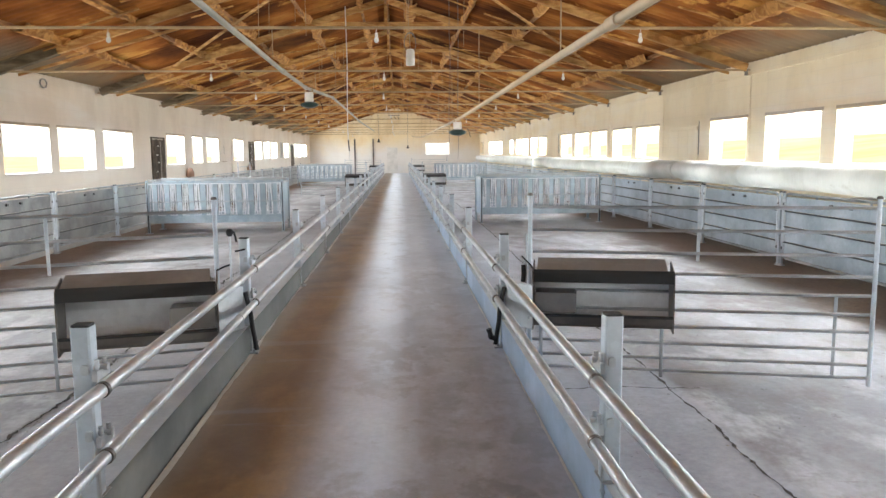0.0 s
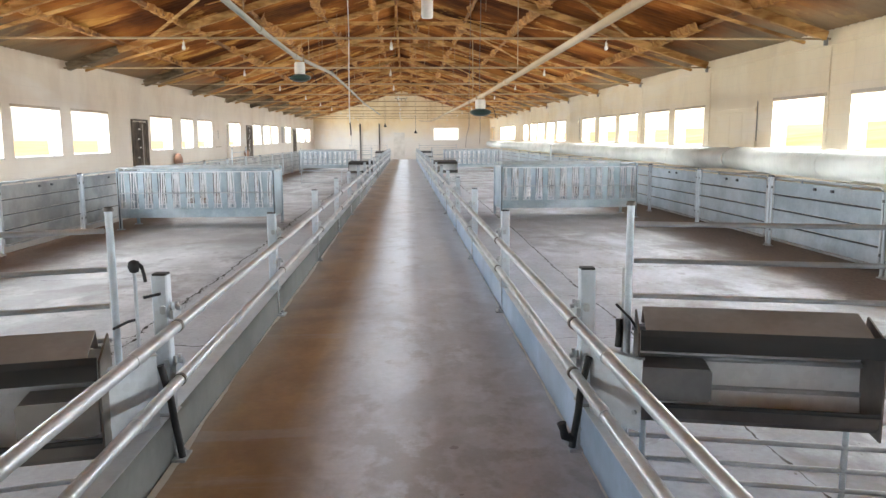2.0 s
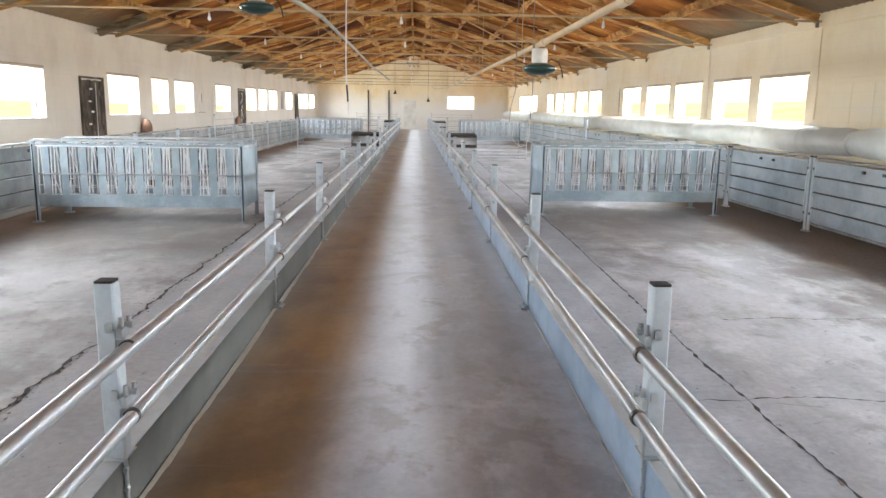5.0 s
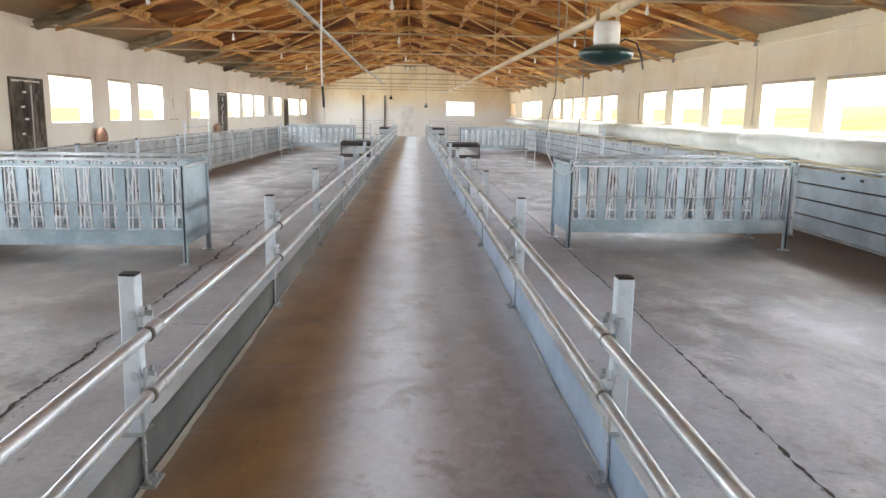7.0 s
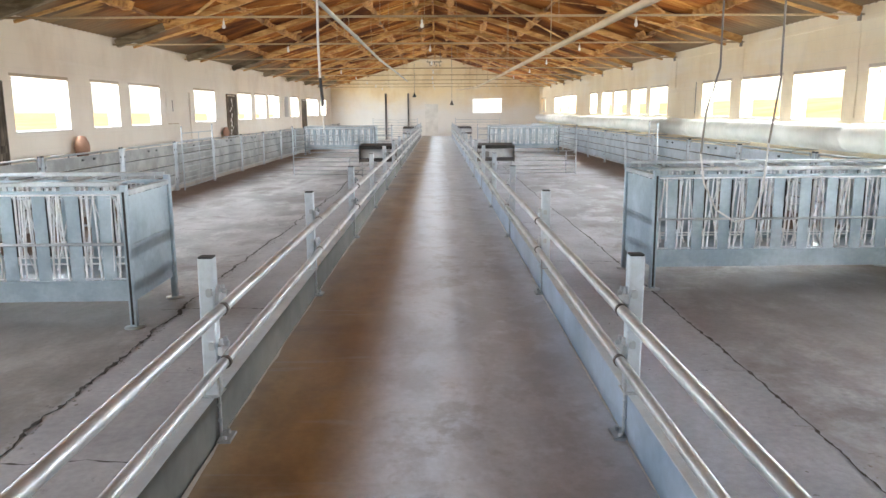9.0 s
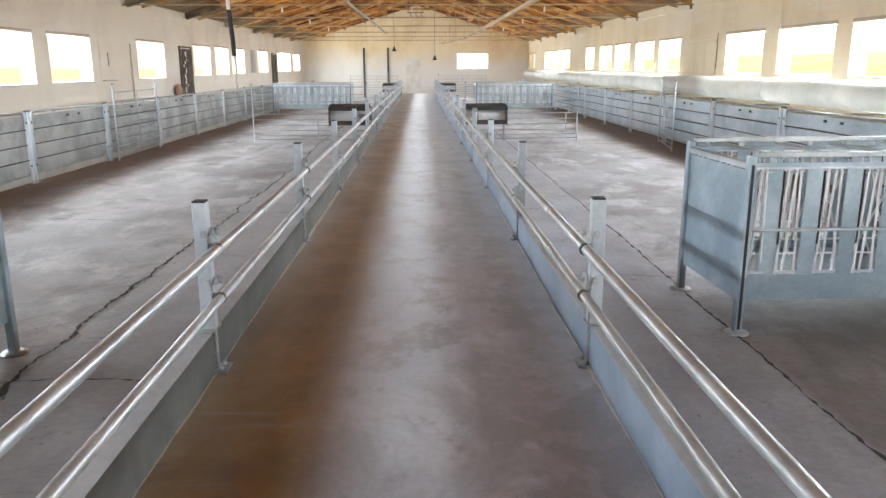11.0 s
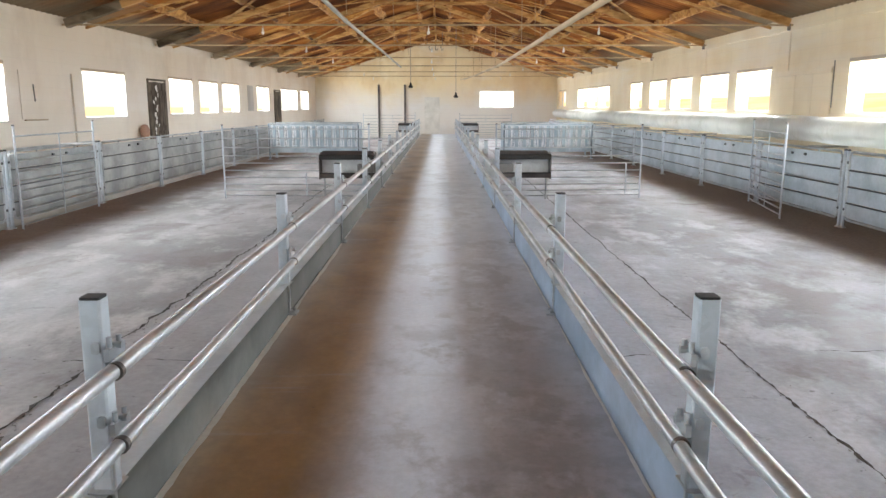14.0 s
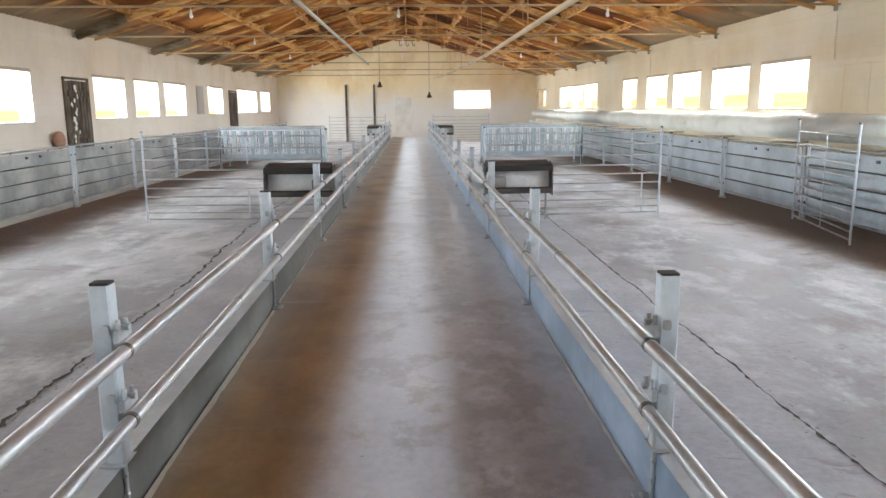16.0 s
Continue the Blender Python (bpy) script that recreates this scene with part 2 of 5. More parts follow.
def roof_sheet():
    n = Nodes("roof_sheet")
    streak = n.noise(0.8, 5, 0.55, n.stretch(0.5, 1.0, 1), 0.4)
    patch = n.noise(0.45, 5, 0.6)
    c = n.ramp(streak, [(0.36, (0.07, 0.021, 0.007)), (0.48, (0.21, 0.066, 0.014)), (0.58, (0.37, 0.135, 0.027)), (0.68, (0.48, 0.21, 0.05))])
    # Lit sheets near the south end, put into the colour as extra foam patches.
    south_lit = n.ramp(n.math('DIVIDE', n.axis("Y"), 20.0), [(0.35, 0.07), (0.75, 0.0)])
    foam = n.ramp(n.math('ADD', n.noise(0.9, 6, 0.62, n.stretch(0.45, 1.2, 1), 0.8), south_lit), [(0.60, 0.0), (0.64, 0.85)])
    c = n.mix(foam, c, n.mix(n.noise(6, 5, 0.6), (0.50, 0.22, 0.045), (0.82, 0.46, 0.12)))
    c = n.mix(n.ramp(patch, [(0.52, 0.0), (0.66, 0.6)]), c, (0.075, 0.032, 0.015))
    off = n.math('ABSOLUTE', n.math('ADD', n.axis("X"), 0.22))
    near = n.math('ADD', off, n.math('MULTIPLY', n.math('SUBTRACT', n.noise(1.2, 4), 0.5), 1.2))
    c = n.mix(n.ramp(n.math('DIVIDE', near, 7.0), [(0.74, 0.0), (0.86, 0.75)]), c, n.mix(patch, (0.15, 0.12, 0.075), (0.36, 0.30, 0.205)))
    n.bump(n.noise(20, 5, 0.6), 0.3, 0.006)
    n.bsdf.inputs["Specular IOR Level"].default_value = 0.12
    return n.done(c, 0.85)


def dry_field():
    n = Nodes("dry_field")
    c = n.mix(n.ramp(n.noise(0.16, 6, 0.65), [(0.4, 0.0), (0.65, 1.0)]), (0.62, 0.33, 0.075), (0.68, 0.44, 0.16))
    return n.done(c, 0.95)


def thin_film():
    """Milky plastic sheeting that lets part of the window light through."""
    n = Nodes("white_film")
    cloud = n.noise(1.4, 5, 0.6)
    c = n.mix(n.ramp(cloud, [(0.40, 0.0), (0.62, 1.0)]), (0.72, 0.735, 0.71), (0.85, 0.86, 0.84))
    grime = n.ramp(n.noise(2.2, 6, 0.7, n.stretch(1, 0.5, 1), 0.6), [(0.58, 0.0), (0.70, 0.4)])
    c = n.mix(grime, c, (0.42, 0.39, 0.33))
    wrinkle = n.noise(7, 5, 0.6, n.stretch(1, 2.2, 1), 0.5)
    n.bump(wrinkle, 0.35, 0.012)
    n.done(c, 0.42)
    glow = n.add("ShaderNodeBsdfTranslucent", Color=c)
    both = n.add("ShaderNodeMixShader", Fac=0.45)
    n.t.links.new(n.bsdf.outputs["BSDF"], both.inputs[1])
    n.t.links.new(glow.outputs["BSDF"], both.inputs[2])
    n.t.links.new(both.outputs["Shader"], n.t.nodes["Material Output"].inputs["Surface"])
    return n.mat


GALV = metal_finish("galvanised_tube", (0.37, 0.40, 0.42), (0.55, 0.58, 0.60), 0.42, 0.75, 9.0, 0.35)
RAIL = metal_finish("rail_tube", (0.42, 0.44, 0.455), (0.58, 0.60, 0.615), 0.40, 0.55, 9.0, 0.2)
SLATE = metal_finish("slate_steel", (0.05, 0.054, 0.058), (0.10, 0.106, 0.112), 0.5, 0.4, 6.0, 0.25)
GALV_BRIGHT = metal_finish("bright_zinc", (0.34, 0.37, 0.39), (0.56, 0.59, 0.61), 0.4, 0.6, 5.0, 0.3)
GALV_SHEET = metal_finish("galvanised_sheet", (0.295, 0.37, 0.425), (0.45, 0.535, 0.59), 0.42, 0.5, 5.0, 0.12)
GALV_POST = metal_finish("zinc_post", (0.44, 0.495, 0.54), (0.58, 0.635, 0.68), 0.5, 0.12, 6.0, 0.15)
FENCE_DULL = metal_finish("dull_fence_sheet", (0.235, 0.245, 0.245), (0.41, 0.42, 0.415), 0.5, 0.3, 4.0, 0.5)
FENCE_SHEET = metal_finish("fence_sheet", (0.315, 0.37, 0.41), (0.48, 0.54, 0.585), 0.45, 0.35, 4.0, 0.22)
# One kerb steel in two tones; side light and shade put into the colours.
SHADED_BOARD = metal_finish("shaded_board", (0.085, 0.088, 0.084), (0.16, 0.165, 0.157), 0.55, 0.2, 4.0, 0.45)
LIT_BOARD = metal_finish("lit_board", (0.27, 0.36, 0.47), (0.42, 0.52, 0.65), 0.42, 0.4, 4.0, 0.2)
DARK_STEEL = metal_finish("dark_steel", (0.075, 0.065, 0.06), (0.15, 0.13, 0.115), 0.5, 0.5, 5.0, 0.5)
HOOD_STEEL = metal_finish("hood_steel", (0.19, 0.175, 0.165), (0.30, 0.28, 0.265), 0.5, 0.15, 4.0, 0.3)
FLOAT_STEEL = metal_finish("float_steel", (0.13, 0.125, 0.12), (0.21, 0.20, 0.195), 0.5, 0.3, 5.0, 0.4)
TROUGH_STEEL = metal_finish("trough_steel", (0.58, 0.59, 0.60), (0.74, 0.75, 0.76), 0.4, 0.25, 4.0, 0.3)
RUBBER = metal_finish("black_rubber", (0.006, 0.006, 0.0065), (0.016, 0.016, 0.017), 0.65, 0.0, 8.0, 0.03)
WHITE_PVC = metal_finish("white_pvc", (0.50, 0.38, 0.22), (0.66, 0.53, 0.34), 0.5, 0.0, 3.0, 0.3)
GREY_PVC = metal_finish("grey_pvc", (0.28, 0.28, 0.23), (0.42, 0.41, 0.34), 0.5, 0.1, 3.0, 0.35)
WHITE_ENAMEL = metal_finish("white_enamel", (0.66, 0.64, 0.58), (0.80, 0.78, 0.72), 0.4, 0.0, 5.0, 0.3)
GREEN_ENAMEL = metal_finish("green_enamel", (0.008, 0.03, 0.026), (0.02, 0.06, 0.052), 0.3, 0.1, 5.0, 0.15)
ROD = metal_finish("white_rod", (0.78, 0.80, 0.82), (0.88, 0.90, 0.92), 0.35, 0.0, 8.0, 0.05)
FILM = thin_film()
CABLE = metal_finish("grey_cable", (0.16, 0.14, 0.12), (0.26, 0.24, 0.21), 0.6, 0.0, 5.0, 0.2)
LIGHT_CABLE = metal_finish("pale_cable", (0.60, 0.59, 0.56), (0.74, 0.73, 0.70), 0.5, 0.0, 5.0, 0.2)
BULB = metal_finish("opal_bulb", (0.78, 0.77, 0.72), (0.86, 0.85, 0.80), 0.2, 0.0, 3.0, 0.1)
BLACK_PAINT = metal_finish("black_paint", (0.007, 0.007, 0.007), (0.015, 0.014, 0.013), 0.6, 0.0, 5.0, 0.04)
RUST = metal_finish("rusty_orange", (0.27, 0.15, 0.10), (0.40, 0.24, 0.17), 0.9, 0.0, 4.0, 0.3)
TIE_STEEL = metal_finish("tie_steel", (0.36, 0.25, 0.13), (0.54, 0.40, 0.23), 0.6, 0.1, 4.0, 0.3)
BEAM = timber("roof_timber", (0.37, 0.175, 0.052), (0.64, 0.38, 0.14), (0.25, 1.0, 1.0))
PURLIN = timber("purlin_timber", (0.20, 0.085, 0.028), (0.42, 0.22, 0.08), (1.0, 0.2, 1.0))
BEAM_END = timber("rafter_end_timber", (0.13, 0.10, 0.062), (0.27, 0.215, 0.14), (0.25, 1.0, 1.0))
FOAM = timber("old_foam", (0.36, 0.15, 0.034), (0.64, 0.33, 0.095), (1.0, 0.7, 1.0))
OLD_DOOR = timber("door_timber", (0.06, 0.045, 0.034), (0.20, 0.165, 0.125), (1.0, 1.0, 0.15))
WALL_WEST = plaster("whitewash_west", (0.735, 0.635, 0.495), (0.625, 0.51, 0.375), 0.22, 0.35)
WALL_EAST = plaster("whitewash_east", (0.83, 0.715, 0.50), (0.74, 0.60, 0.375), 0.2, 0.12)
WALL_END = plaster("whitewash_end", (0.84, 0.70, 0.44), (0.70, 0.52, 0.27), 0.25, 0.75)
KERB = plaster("kerb_concrete", (0.52, 0.50, 0.46), (0.36, 0.33, 0.29), 0.5)
AISLE = aisle_concrete()
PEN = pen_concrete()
ROOF = roof_sheet()
FIELD = dry_field()


def crack_dark():
    n = Nodes("crack_dark")
    return n.done(n.mix(n.noise(20, 4), (0.02, 0.017, 0.015), (0.07, 0.06, 0.05)), 0.9)


CRACK = crack_dark()
CRUMB = plaster("crumb_concrete", (0.17, 0.16, 0.15), (0.09, 0.08, 0.075), 0.4)
LINTEL = plaster("lintel_mortar", (0.50, 0.41, 0.29), (0.33, 0.25, 0.16), 0.5)

# ---- mesh helpers ----


class Geo:
    def __init__(self):
        self.v, self.f, self.s = [], [], []

    def add(self, verts, faces, smooth=False):
        k = len(self.v)
        self.v += [tuple(p) for p in verts]
        self.f += [tuple(i + k for i in f) for f in faces]
        self.s += [smooth] * len(faces)
        return self

    def box(self, x0, x1, y0, y1, z0, z1, m=None):
        vs = [Vector((x, y, z)) for x in (x0, x1) for y in (y0, y1) for z in (z0, z1)]
        if m is not None:
            vs = [m @ p for p in vs]
        return self.add(vs, [(0, 1, 3, 2), (4, 6, 7, 5), (0, 4, 5, 1), (2, 3, 7, 6), (0, 2, 6, 4), (1, 5, 7, 3)])

    def prism(self, profile, p, q, up=(0, 0, 1), smooth=False, caps=True):
        """A profile of (side, up) pairs swept straight from p to q."""
        p, q = Vector(p), Vector(q)
        d = (q - p).normalized()
        side = d.cross(Vector(up))
        if side.length < 1e-4:
            side = d.cross(Vector((0, 1, 0)))
        side.normalize()
        top = side.cross(d)
        n = len(profile)
        vs = [o + side * a + top * b for o in (p, q) for a, b in profile]
        fs = [(i, (i + 1) % n, n + (i + 1) % n, n + i) for i in range(n)]
        self.add(vs, fs, smooth)
        if caps:
            self.add(vs, [tuple(range(n))[::-1], tuple(range(n, 2 * n))])
        return self

    def bar(self, p, q, w, h, c=0.004, up=(0, 0, 1)):
        """A rectangular bar with worn, chamfered edges."""
        a, b = w / 2, h / 2
        c = min(c, a * 0.6, b * 0.6)
        prof = [(-a + c, -b), (a - c, -b), (a, -b + c), (a, b - c), (a - c, b), (-a + c, b), (-a, b - c), (-a, -b + c)]
        return self.prism(prof, p, q, up)

    def tube(self, p, q, r, n=10):
        prof = [(r * math.cos(2 * math.pi * i / n), r * math.sin(2 * math.pi * i / n)) for i in range(n)]
        return self.prism(prof, p, q, smooth=True)

    def path(self, pts, r, n=8):
        """A round cord through points."""
        pts = [Vector(p) for p in pts]
        rings = []
        for i, p in enumerate(pts):
            d = (pts[min(i + 1, len(pts) - 1)] - pts[max(i - 1, 0)]).normalized()
            a = d.cross(Vector((0.13, 0.31, 0.94)) if abs(d.z) < 0.9 else Vector((0, 1, 0))).normalized()
            b = d.cross(a)
            rings.append([p + a * r * math.cos(2 * math.pi * j / n) + b * r * math.sin(2 * math.pi * j / n) for j in range(n)])
        vs = [p for ring in rings for p in ring]
        fs = [(i * n + j, i * n + (j + 1) % n, (i + 1) * n + (j + 1) % n, (i + 1) * n + j) for i in range(len(pts) - 1) for j in range(n)]
        self.add(vs, fs, True)
        return self.add(rings[0] + rings[-1], [tuple(range(n))[::-1], tuple(range(n, 2 * n))])

    def lathe(self, prof, centre, n=20):
        """(radius, height) pairs turned about an upright axis."""
        cx, cy, cz = centre
        vs = [(cx + r * math.cos(2 * math.pi * j / n), cy + r * math.sin(2 * math.pi * j / n), cz + h) for r, h in prof for j in range(n)]
        fs = [(i * n + j, i * n + (j + 1) % n, (i + 1) * n + (j + 1) % n, (i + 1) * n + j) for i in range(len(prof) - 1) for j in range(n)]
        return self.add(vs, fs, True)

    def mesh(self, name, material):
        me = bpy.data.meshes.new(name)
        me.from_pydata(self.v, [], self.f)
        me.polygons.foreach_set("use_smooth", self.s)
        me.materials.append(material)
        bm = bmesh.new()
        bm.from_mesh(me)
        bmesh.ops.recalc_face_normals(bm, faces=bm.faces)
        bm.to_mesh(me)
        bm.free()
        return me


def part(name, geo, material, parent=None, label=""):
    ob = new(name, geo.mesh(name, material) if isinstance(geo, Geo) else geo)
    if parent is not None:
        ob.parent = parent
    if label:
        tagged(ob, label)
    return ob


def thing(name, label, category, m=None, group=""):
    ob = new(name)
    ob.empty_display_size = 0.1
    if m is not None:
        ob.matrix_world = m
    return tagged(ob, label, category, group)


def solid(name, geo, material, label, category, kind="", group=""):
    return tagged(part(name, geo, material), label, category, group, kind)


rng = random.Random(7)

# ---- walls and openings ----
EAVE, APEX, MID = 3.03, 4.96, (XL + XR) / 2


def climb(y):
    return 0.005 * (y - 15.0)


def roof_z(x):
    return APEX - (APEX - EAVE) * abs(x - MID) / (XR - MID)


WEST_WINDOWS = [(a, a + 1.75) for a in (-17.5, -15.2, -12.9, -8.6, -6.3, -4.0, 0.6, 2.9, 5.2, 8.2, 10.45)] + [(12.7, 14.4), (14.75, 16.5), (17.0, 18.8), (21.55, 23.3), (24.2, 25.4), (25.95, 27.65), (30.15, 32.0), (34.55, 36.25),
                (36.85, 38.5), (39.0, 40.85), (43.25, 45.15), (47.4, 50.9), (51.7, 53.8)]
EAST_WINDOWS = [(a, a + 1.65) for a in (-17.0, -14.8, -12.6, -8.2, -6.0, -3.8, 0.0, 2.1, 4.2, 6.2)] + [(8.25, 9.97), (10.35, 12.0), (12.67, 14.2), (17.1, 18.75), (19.17, 20.85), (21.52, 23.15), (23.6, 25.4), (25.97, 27.65),
                (30.35, 31.95), (32.42, 34.1), (34.75, 36.4), (36.84, 38.4), (39.3, 40.6), (43.7, 45.5), (45.75, 47.6), (47.85, 49.9), (53.25, 55.2)]


def long_wall(name, inner, outer, windows, low, high, material, label):
    g = Geo()
    x0, x1 = min(inner, outer), max(inner, outer)
    y = YB - THICK
    top = EAVE + 0.07
    for a, b in windows:
        g.box(x0, x1, y, a, -0.3, top)
        g.box(x0, x1, a, b, -0.3, low + climb(a))
        g.box(x0, x1, a, b, high + climb(a), top)
        y = b
    g.box(x0, x1, y, YE + THICK, -0.3, top)
    return solid(name, g, material, label, "wall", "structure")


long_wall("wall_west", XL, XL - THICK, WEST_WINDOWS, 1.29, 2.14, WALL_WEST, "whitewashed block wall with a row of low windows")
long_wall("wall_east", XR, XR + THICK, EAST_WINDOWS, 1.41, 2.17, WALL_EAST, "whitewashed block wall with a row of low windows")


def window(name, wall, a, b, low, high, out):
    """Slim steel frame set back in the reveal, with a sill of mortar."""
    z0, z1 = low + climb(a), high + climb(a)
    x = wall + out * 0.17
    w = tagged(thing(name, "bright opening with a slim grey steel frame", "window", pose(x, (a + b) / 2, z0)), kind="structure")
    half, h = (b - a) / 2, z1 - z0
    g = Geo()
    for y in (-half + 0.015, half - 0.015):
        g.bar((0, y, 0), (0, y, h), 0.03, 0.03)
    for z in (0.015, h - 0.015):
        g.bar((0, -half + 0.03, z), (0, half - 0.03, z), 0.03, 0.03)
    part("window_frame", g, GALV_POST, w)
    s = Geo().bar((-out * 0.085, -half + 0.003, 0.012), (-out * 0.085, half - 0.003, 0.012), 0.20, 0.022)
    part("window_sill", s, KERB, w)
    part("lintel", Geo().bar((-out * 0.171, -half - 0.05, h + 0.035), (-out * 0.171, half + 0.02, h + 0.042), 0.008, 0.045, 0.002), LINTEL, w, "stained mortar lintel")
    return w


for i, (a, b) in enumerate(WEST_WINDOWS):
    window("window_%d" % (i + 1), XL, a, b, 1.29, 2.14, -1)
for i, (a, b) in enumerate(EAST_WINDOWS):
    window("window_%d" % (i + 1 + len(WEST_WINDOWS)), XR, a, b, 1.41, 2.17, 1)


def gable(name, y0, y1, hole, material, label):
    g = Geo()

    def column(xa, xb, z0):
        vs = []
        for y in (y0, y1):
            vs += [(xa, y, z0), (xb, y, z0), (xb, y, roof_z(xb) + 0.09), (xa, y, roof_z(xa) + 0.09)]
        g.add(vs, [(0, 1, 2, 3), (7, 6, 5, 4), (0, 4, 5, 1), (1, 5, 6, 2), (2, 6, 7, 3), (3, 7, 4, 0)])
    if hole:
        xa, xb, za, zb = hole
        column(XL, MID, -0.3)
        column(MID, xa, -0.3)
        g.box(xa, xb, y0, y1, -0.3, za)
        column(xa, xb, zb)
        column(xb, XR, -0.3)
    else:
        column(XL, MID, -0.3)
        column(MID, XR, -0.3)
    return solid(name, g, material, label, "wall", "structure")


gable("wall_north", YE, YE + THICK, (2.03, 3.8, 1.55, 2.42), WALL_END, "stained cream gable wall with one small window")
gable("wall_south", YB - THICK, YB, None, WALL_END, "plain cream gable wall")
w = tagged(thing("window_31", "small bright window in the gable wall", "window", pose(2.915, YE + 0.17, 1.55)), kind="structure")
g = Geo()
for x in (-0.87, 0.0, 0.87):
    g.bar((x, 0, 0), (x, 0, 0.87), 0.03, 0.03)
for z in (0.015, 0.855):
    g.bar((-0.885, 0, z), (0.885, 0, z), 0.03, 0.03)
part("window_frame", g, GALV_POST, w)

g = Geo().box(XR - 0.03, XR - 0.001, YB, YE, 2.88, EAVE + 0.03)
solid("ring_beam_east", g, WALL_EAST, "whitewashed concrete ring beam under the eaves", "beam", "structure")

# ---- ground, pens and aisle ----
g = Geo()
xs = [-400, -120, -40, -12, -8, -6.7, 6.3, 8, 12, 20, 32, 46, 60, 120, 400]
ys = [-400, -100, -40, -10, 10, 30, 50, 80, 140, 400]


def land(x, y):
    bank = 0.11 * max(0.0, min(x, 50.0) - 12.0) + 0.02 * max(0.0, -x - 30.0) * (1 if x > -130 else 1.0)
    return -0.32 + min(bank, 3.9) * (1 + 0.12 * math.sin(y * 0.07)) + 0.1 * math.sin(x * 0.3 + y * 0.11) * (1 if abs(x) > 20 else 0)


g.add([(x, y, land(x, y)) for y in ys for x in xs], [(j * len(xs) + i, j * len(xs) + i + 1, (j + 1) * len(xs) + i + 1, (j + 1) * len(xs) + i) for j in range(len(ys) - 1) for i in range(len(xs) - 1)])
solid("ground", g, FIELD, "dry yellow field around the barn", "ground", "structure")
g = Geo().box(XL, XR, YB, YE, -0.3, 0.0)
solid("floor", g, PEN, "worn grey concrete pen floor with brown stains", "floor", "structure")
AL, AR, AZ = -1.05, 0.725, 0.205
g = Geo().prism([(-(AR - AL) / 2, 0), ((AR - AL) / 2, 0), ((AR - AL) / 2, AZ - 0.01), ((AR - AL) / 2 - 0.01, AZ), (-(AR - AL) / 2 + 0.01, AZ), (-(AR - AL) / 2, AZ - 0.01)],
                ((AL + AR) / 2, YB, 0), ((AL + AR) / 2, YE, 0))
solid("aisle_floor", g, AISLE, "raised concrete feeding aisle, brown along one side", "floor", "structure")


def crack(name, pts, width, label, seed, jag=0.02):
    """An irregular open joint, a thin dark strip on the concrete."""
    r = random.Random(seed)
    line = []
    for (xa, ya), (xb, yb) in zip(pts, pts[1:]):
        n = max(2, int(math.hypot(xb - xa, yb - ya) / 0.035))
        for i in range(n):
            t = i / n
            line.append((xa + (xb - xa) * t, ya + (yb - ya) * t))
    line.append(pts[-1])
    vs, fs = [], []
    drift = 0.0
    for i, (x, y) in enumerate(line):
        j = min(i + 1, len(line) - 1)
        k = max(i - 1, 0)
        d = Vector((line[j][0] - line[k][0], line[j][1] - line[k][1])).normalized()
        nx, ny = -d.y, d.x
        drift = 0.85 * drift + 0.75 * r.uniform(-jag, jag)
        w = width * (0.25 + 1.5 * r.random() ** 2)
        vs += [(x + nx * (drift - w), y + ny * (drift - w), 0.003), (x + nx * (drift + w), y + ny * (drift + w), 0.003)]
        if i:
            fs.append((2 * i - 2, 2 * i - 1, 2 * i + 1, 2 * i))
    return solid(name, Geo().add(vs, fs), CRACK, label, "crack", "stuff")


crack("floor_crack", [(-2.23, 2.0), (-2.22, 9.0), (-2.18, 11.5), (-2.24, 17.0), (-2.2, 22.0), (-2.16, 25.0), (-2.3, 29.0), (-2.2, 50.0)], 0.012, "wide crumbling joint in the concrete pen floor", 1, 0.02)
crack("floor_crack", [(1.8, 2.0), (1.78, 11.0), (1.84, 14.0), (1.86, 20.0), (1.84, 24.0), (1.86, 30.0), (1.85, 50.0)], 0.009, "long thin joint in the concrete pen floor", 2, 0.009)
for i, (x0, x1, y) in enumerate([(0.9, 2.2, 7.55), (1.1, 3.4, 9.15), (2.3, 5.0, 10.8), (-2.9, -1.3, 7.55), (-4.2, -2.9, 10.45), (-2.4, -1.2, 20.7), (1.0, 1.45, 20.75),
                                (-5.0, -3.2, 20.4), (2.4, 4.6, 20.9), (-2.2, -1.3, 13.2), (0.95, 2.0, 4.6), (-5.2, -3.6, 26.2), (-2.4, -1.2, 16.0), (1.9, 3.2, 6.2), (1.0, 1.9, 17.9)]):
    crack("floor_crack", [(x0, y), ((x0 + x1) / 2, y + 0.05), (x1, y - 0.04)], 0.006, "short cross crack in the concrete pen floor", 20 + i)
crack("floor_crack", [(-2.2, 8.0), (-2.5, 7.4), (-3.1, 7.2), (-3.3, 6.6)], 0.008, "branching crack in the concrete pen floor", 60, 0.04)
crack("floor_crack", [(1.85, 7.4), (2.2, 7.0), (2.3, 6.5), (2.8, 6.2)], 0.008, "branching crack in the concrete pen floor", 61, 0.04)



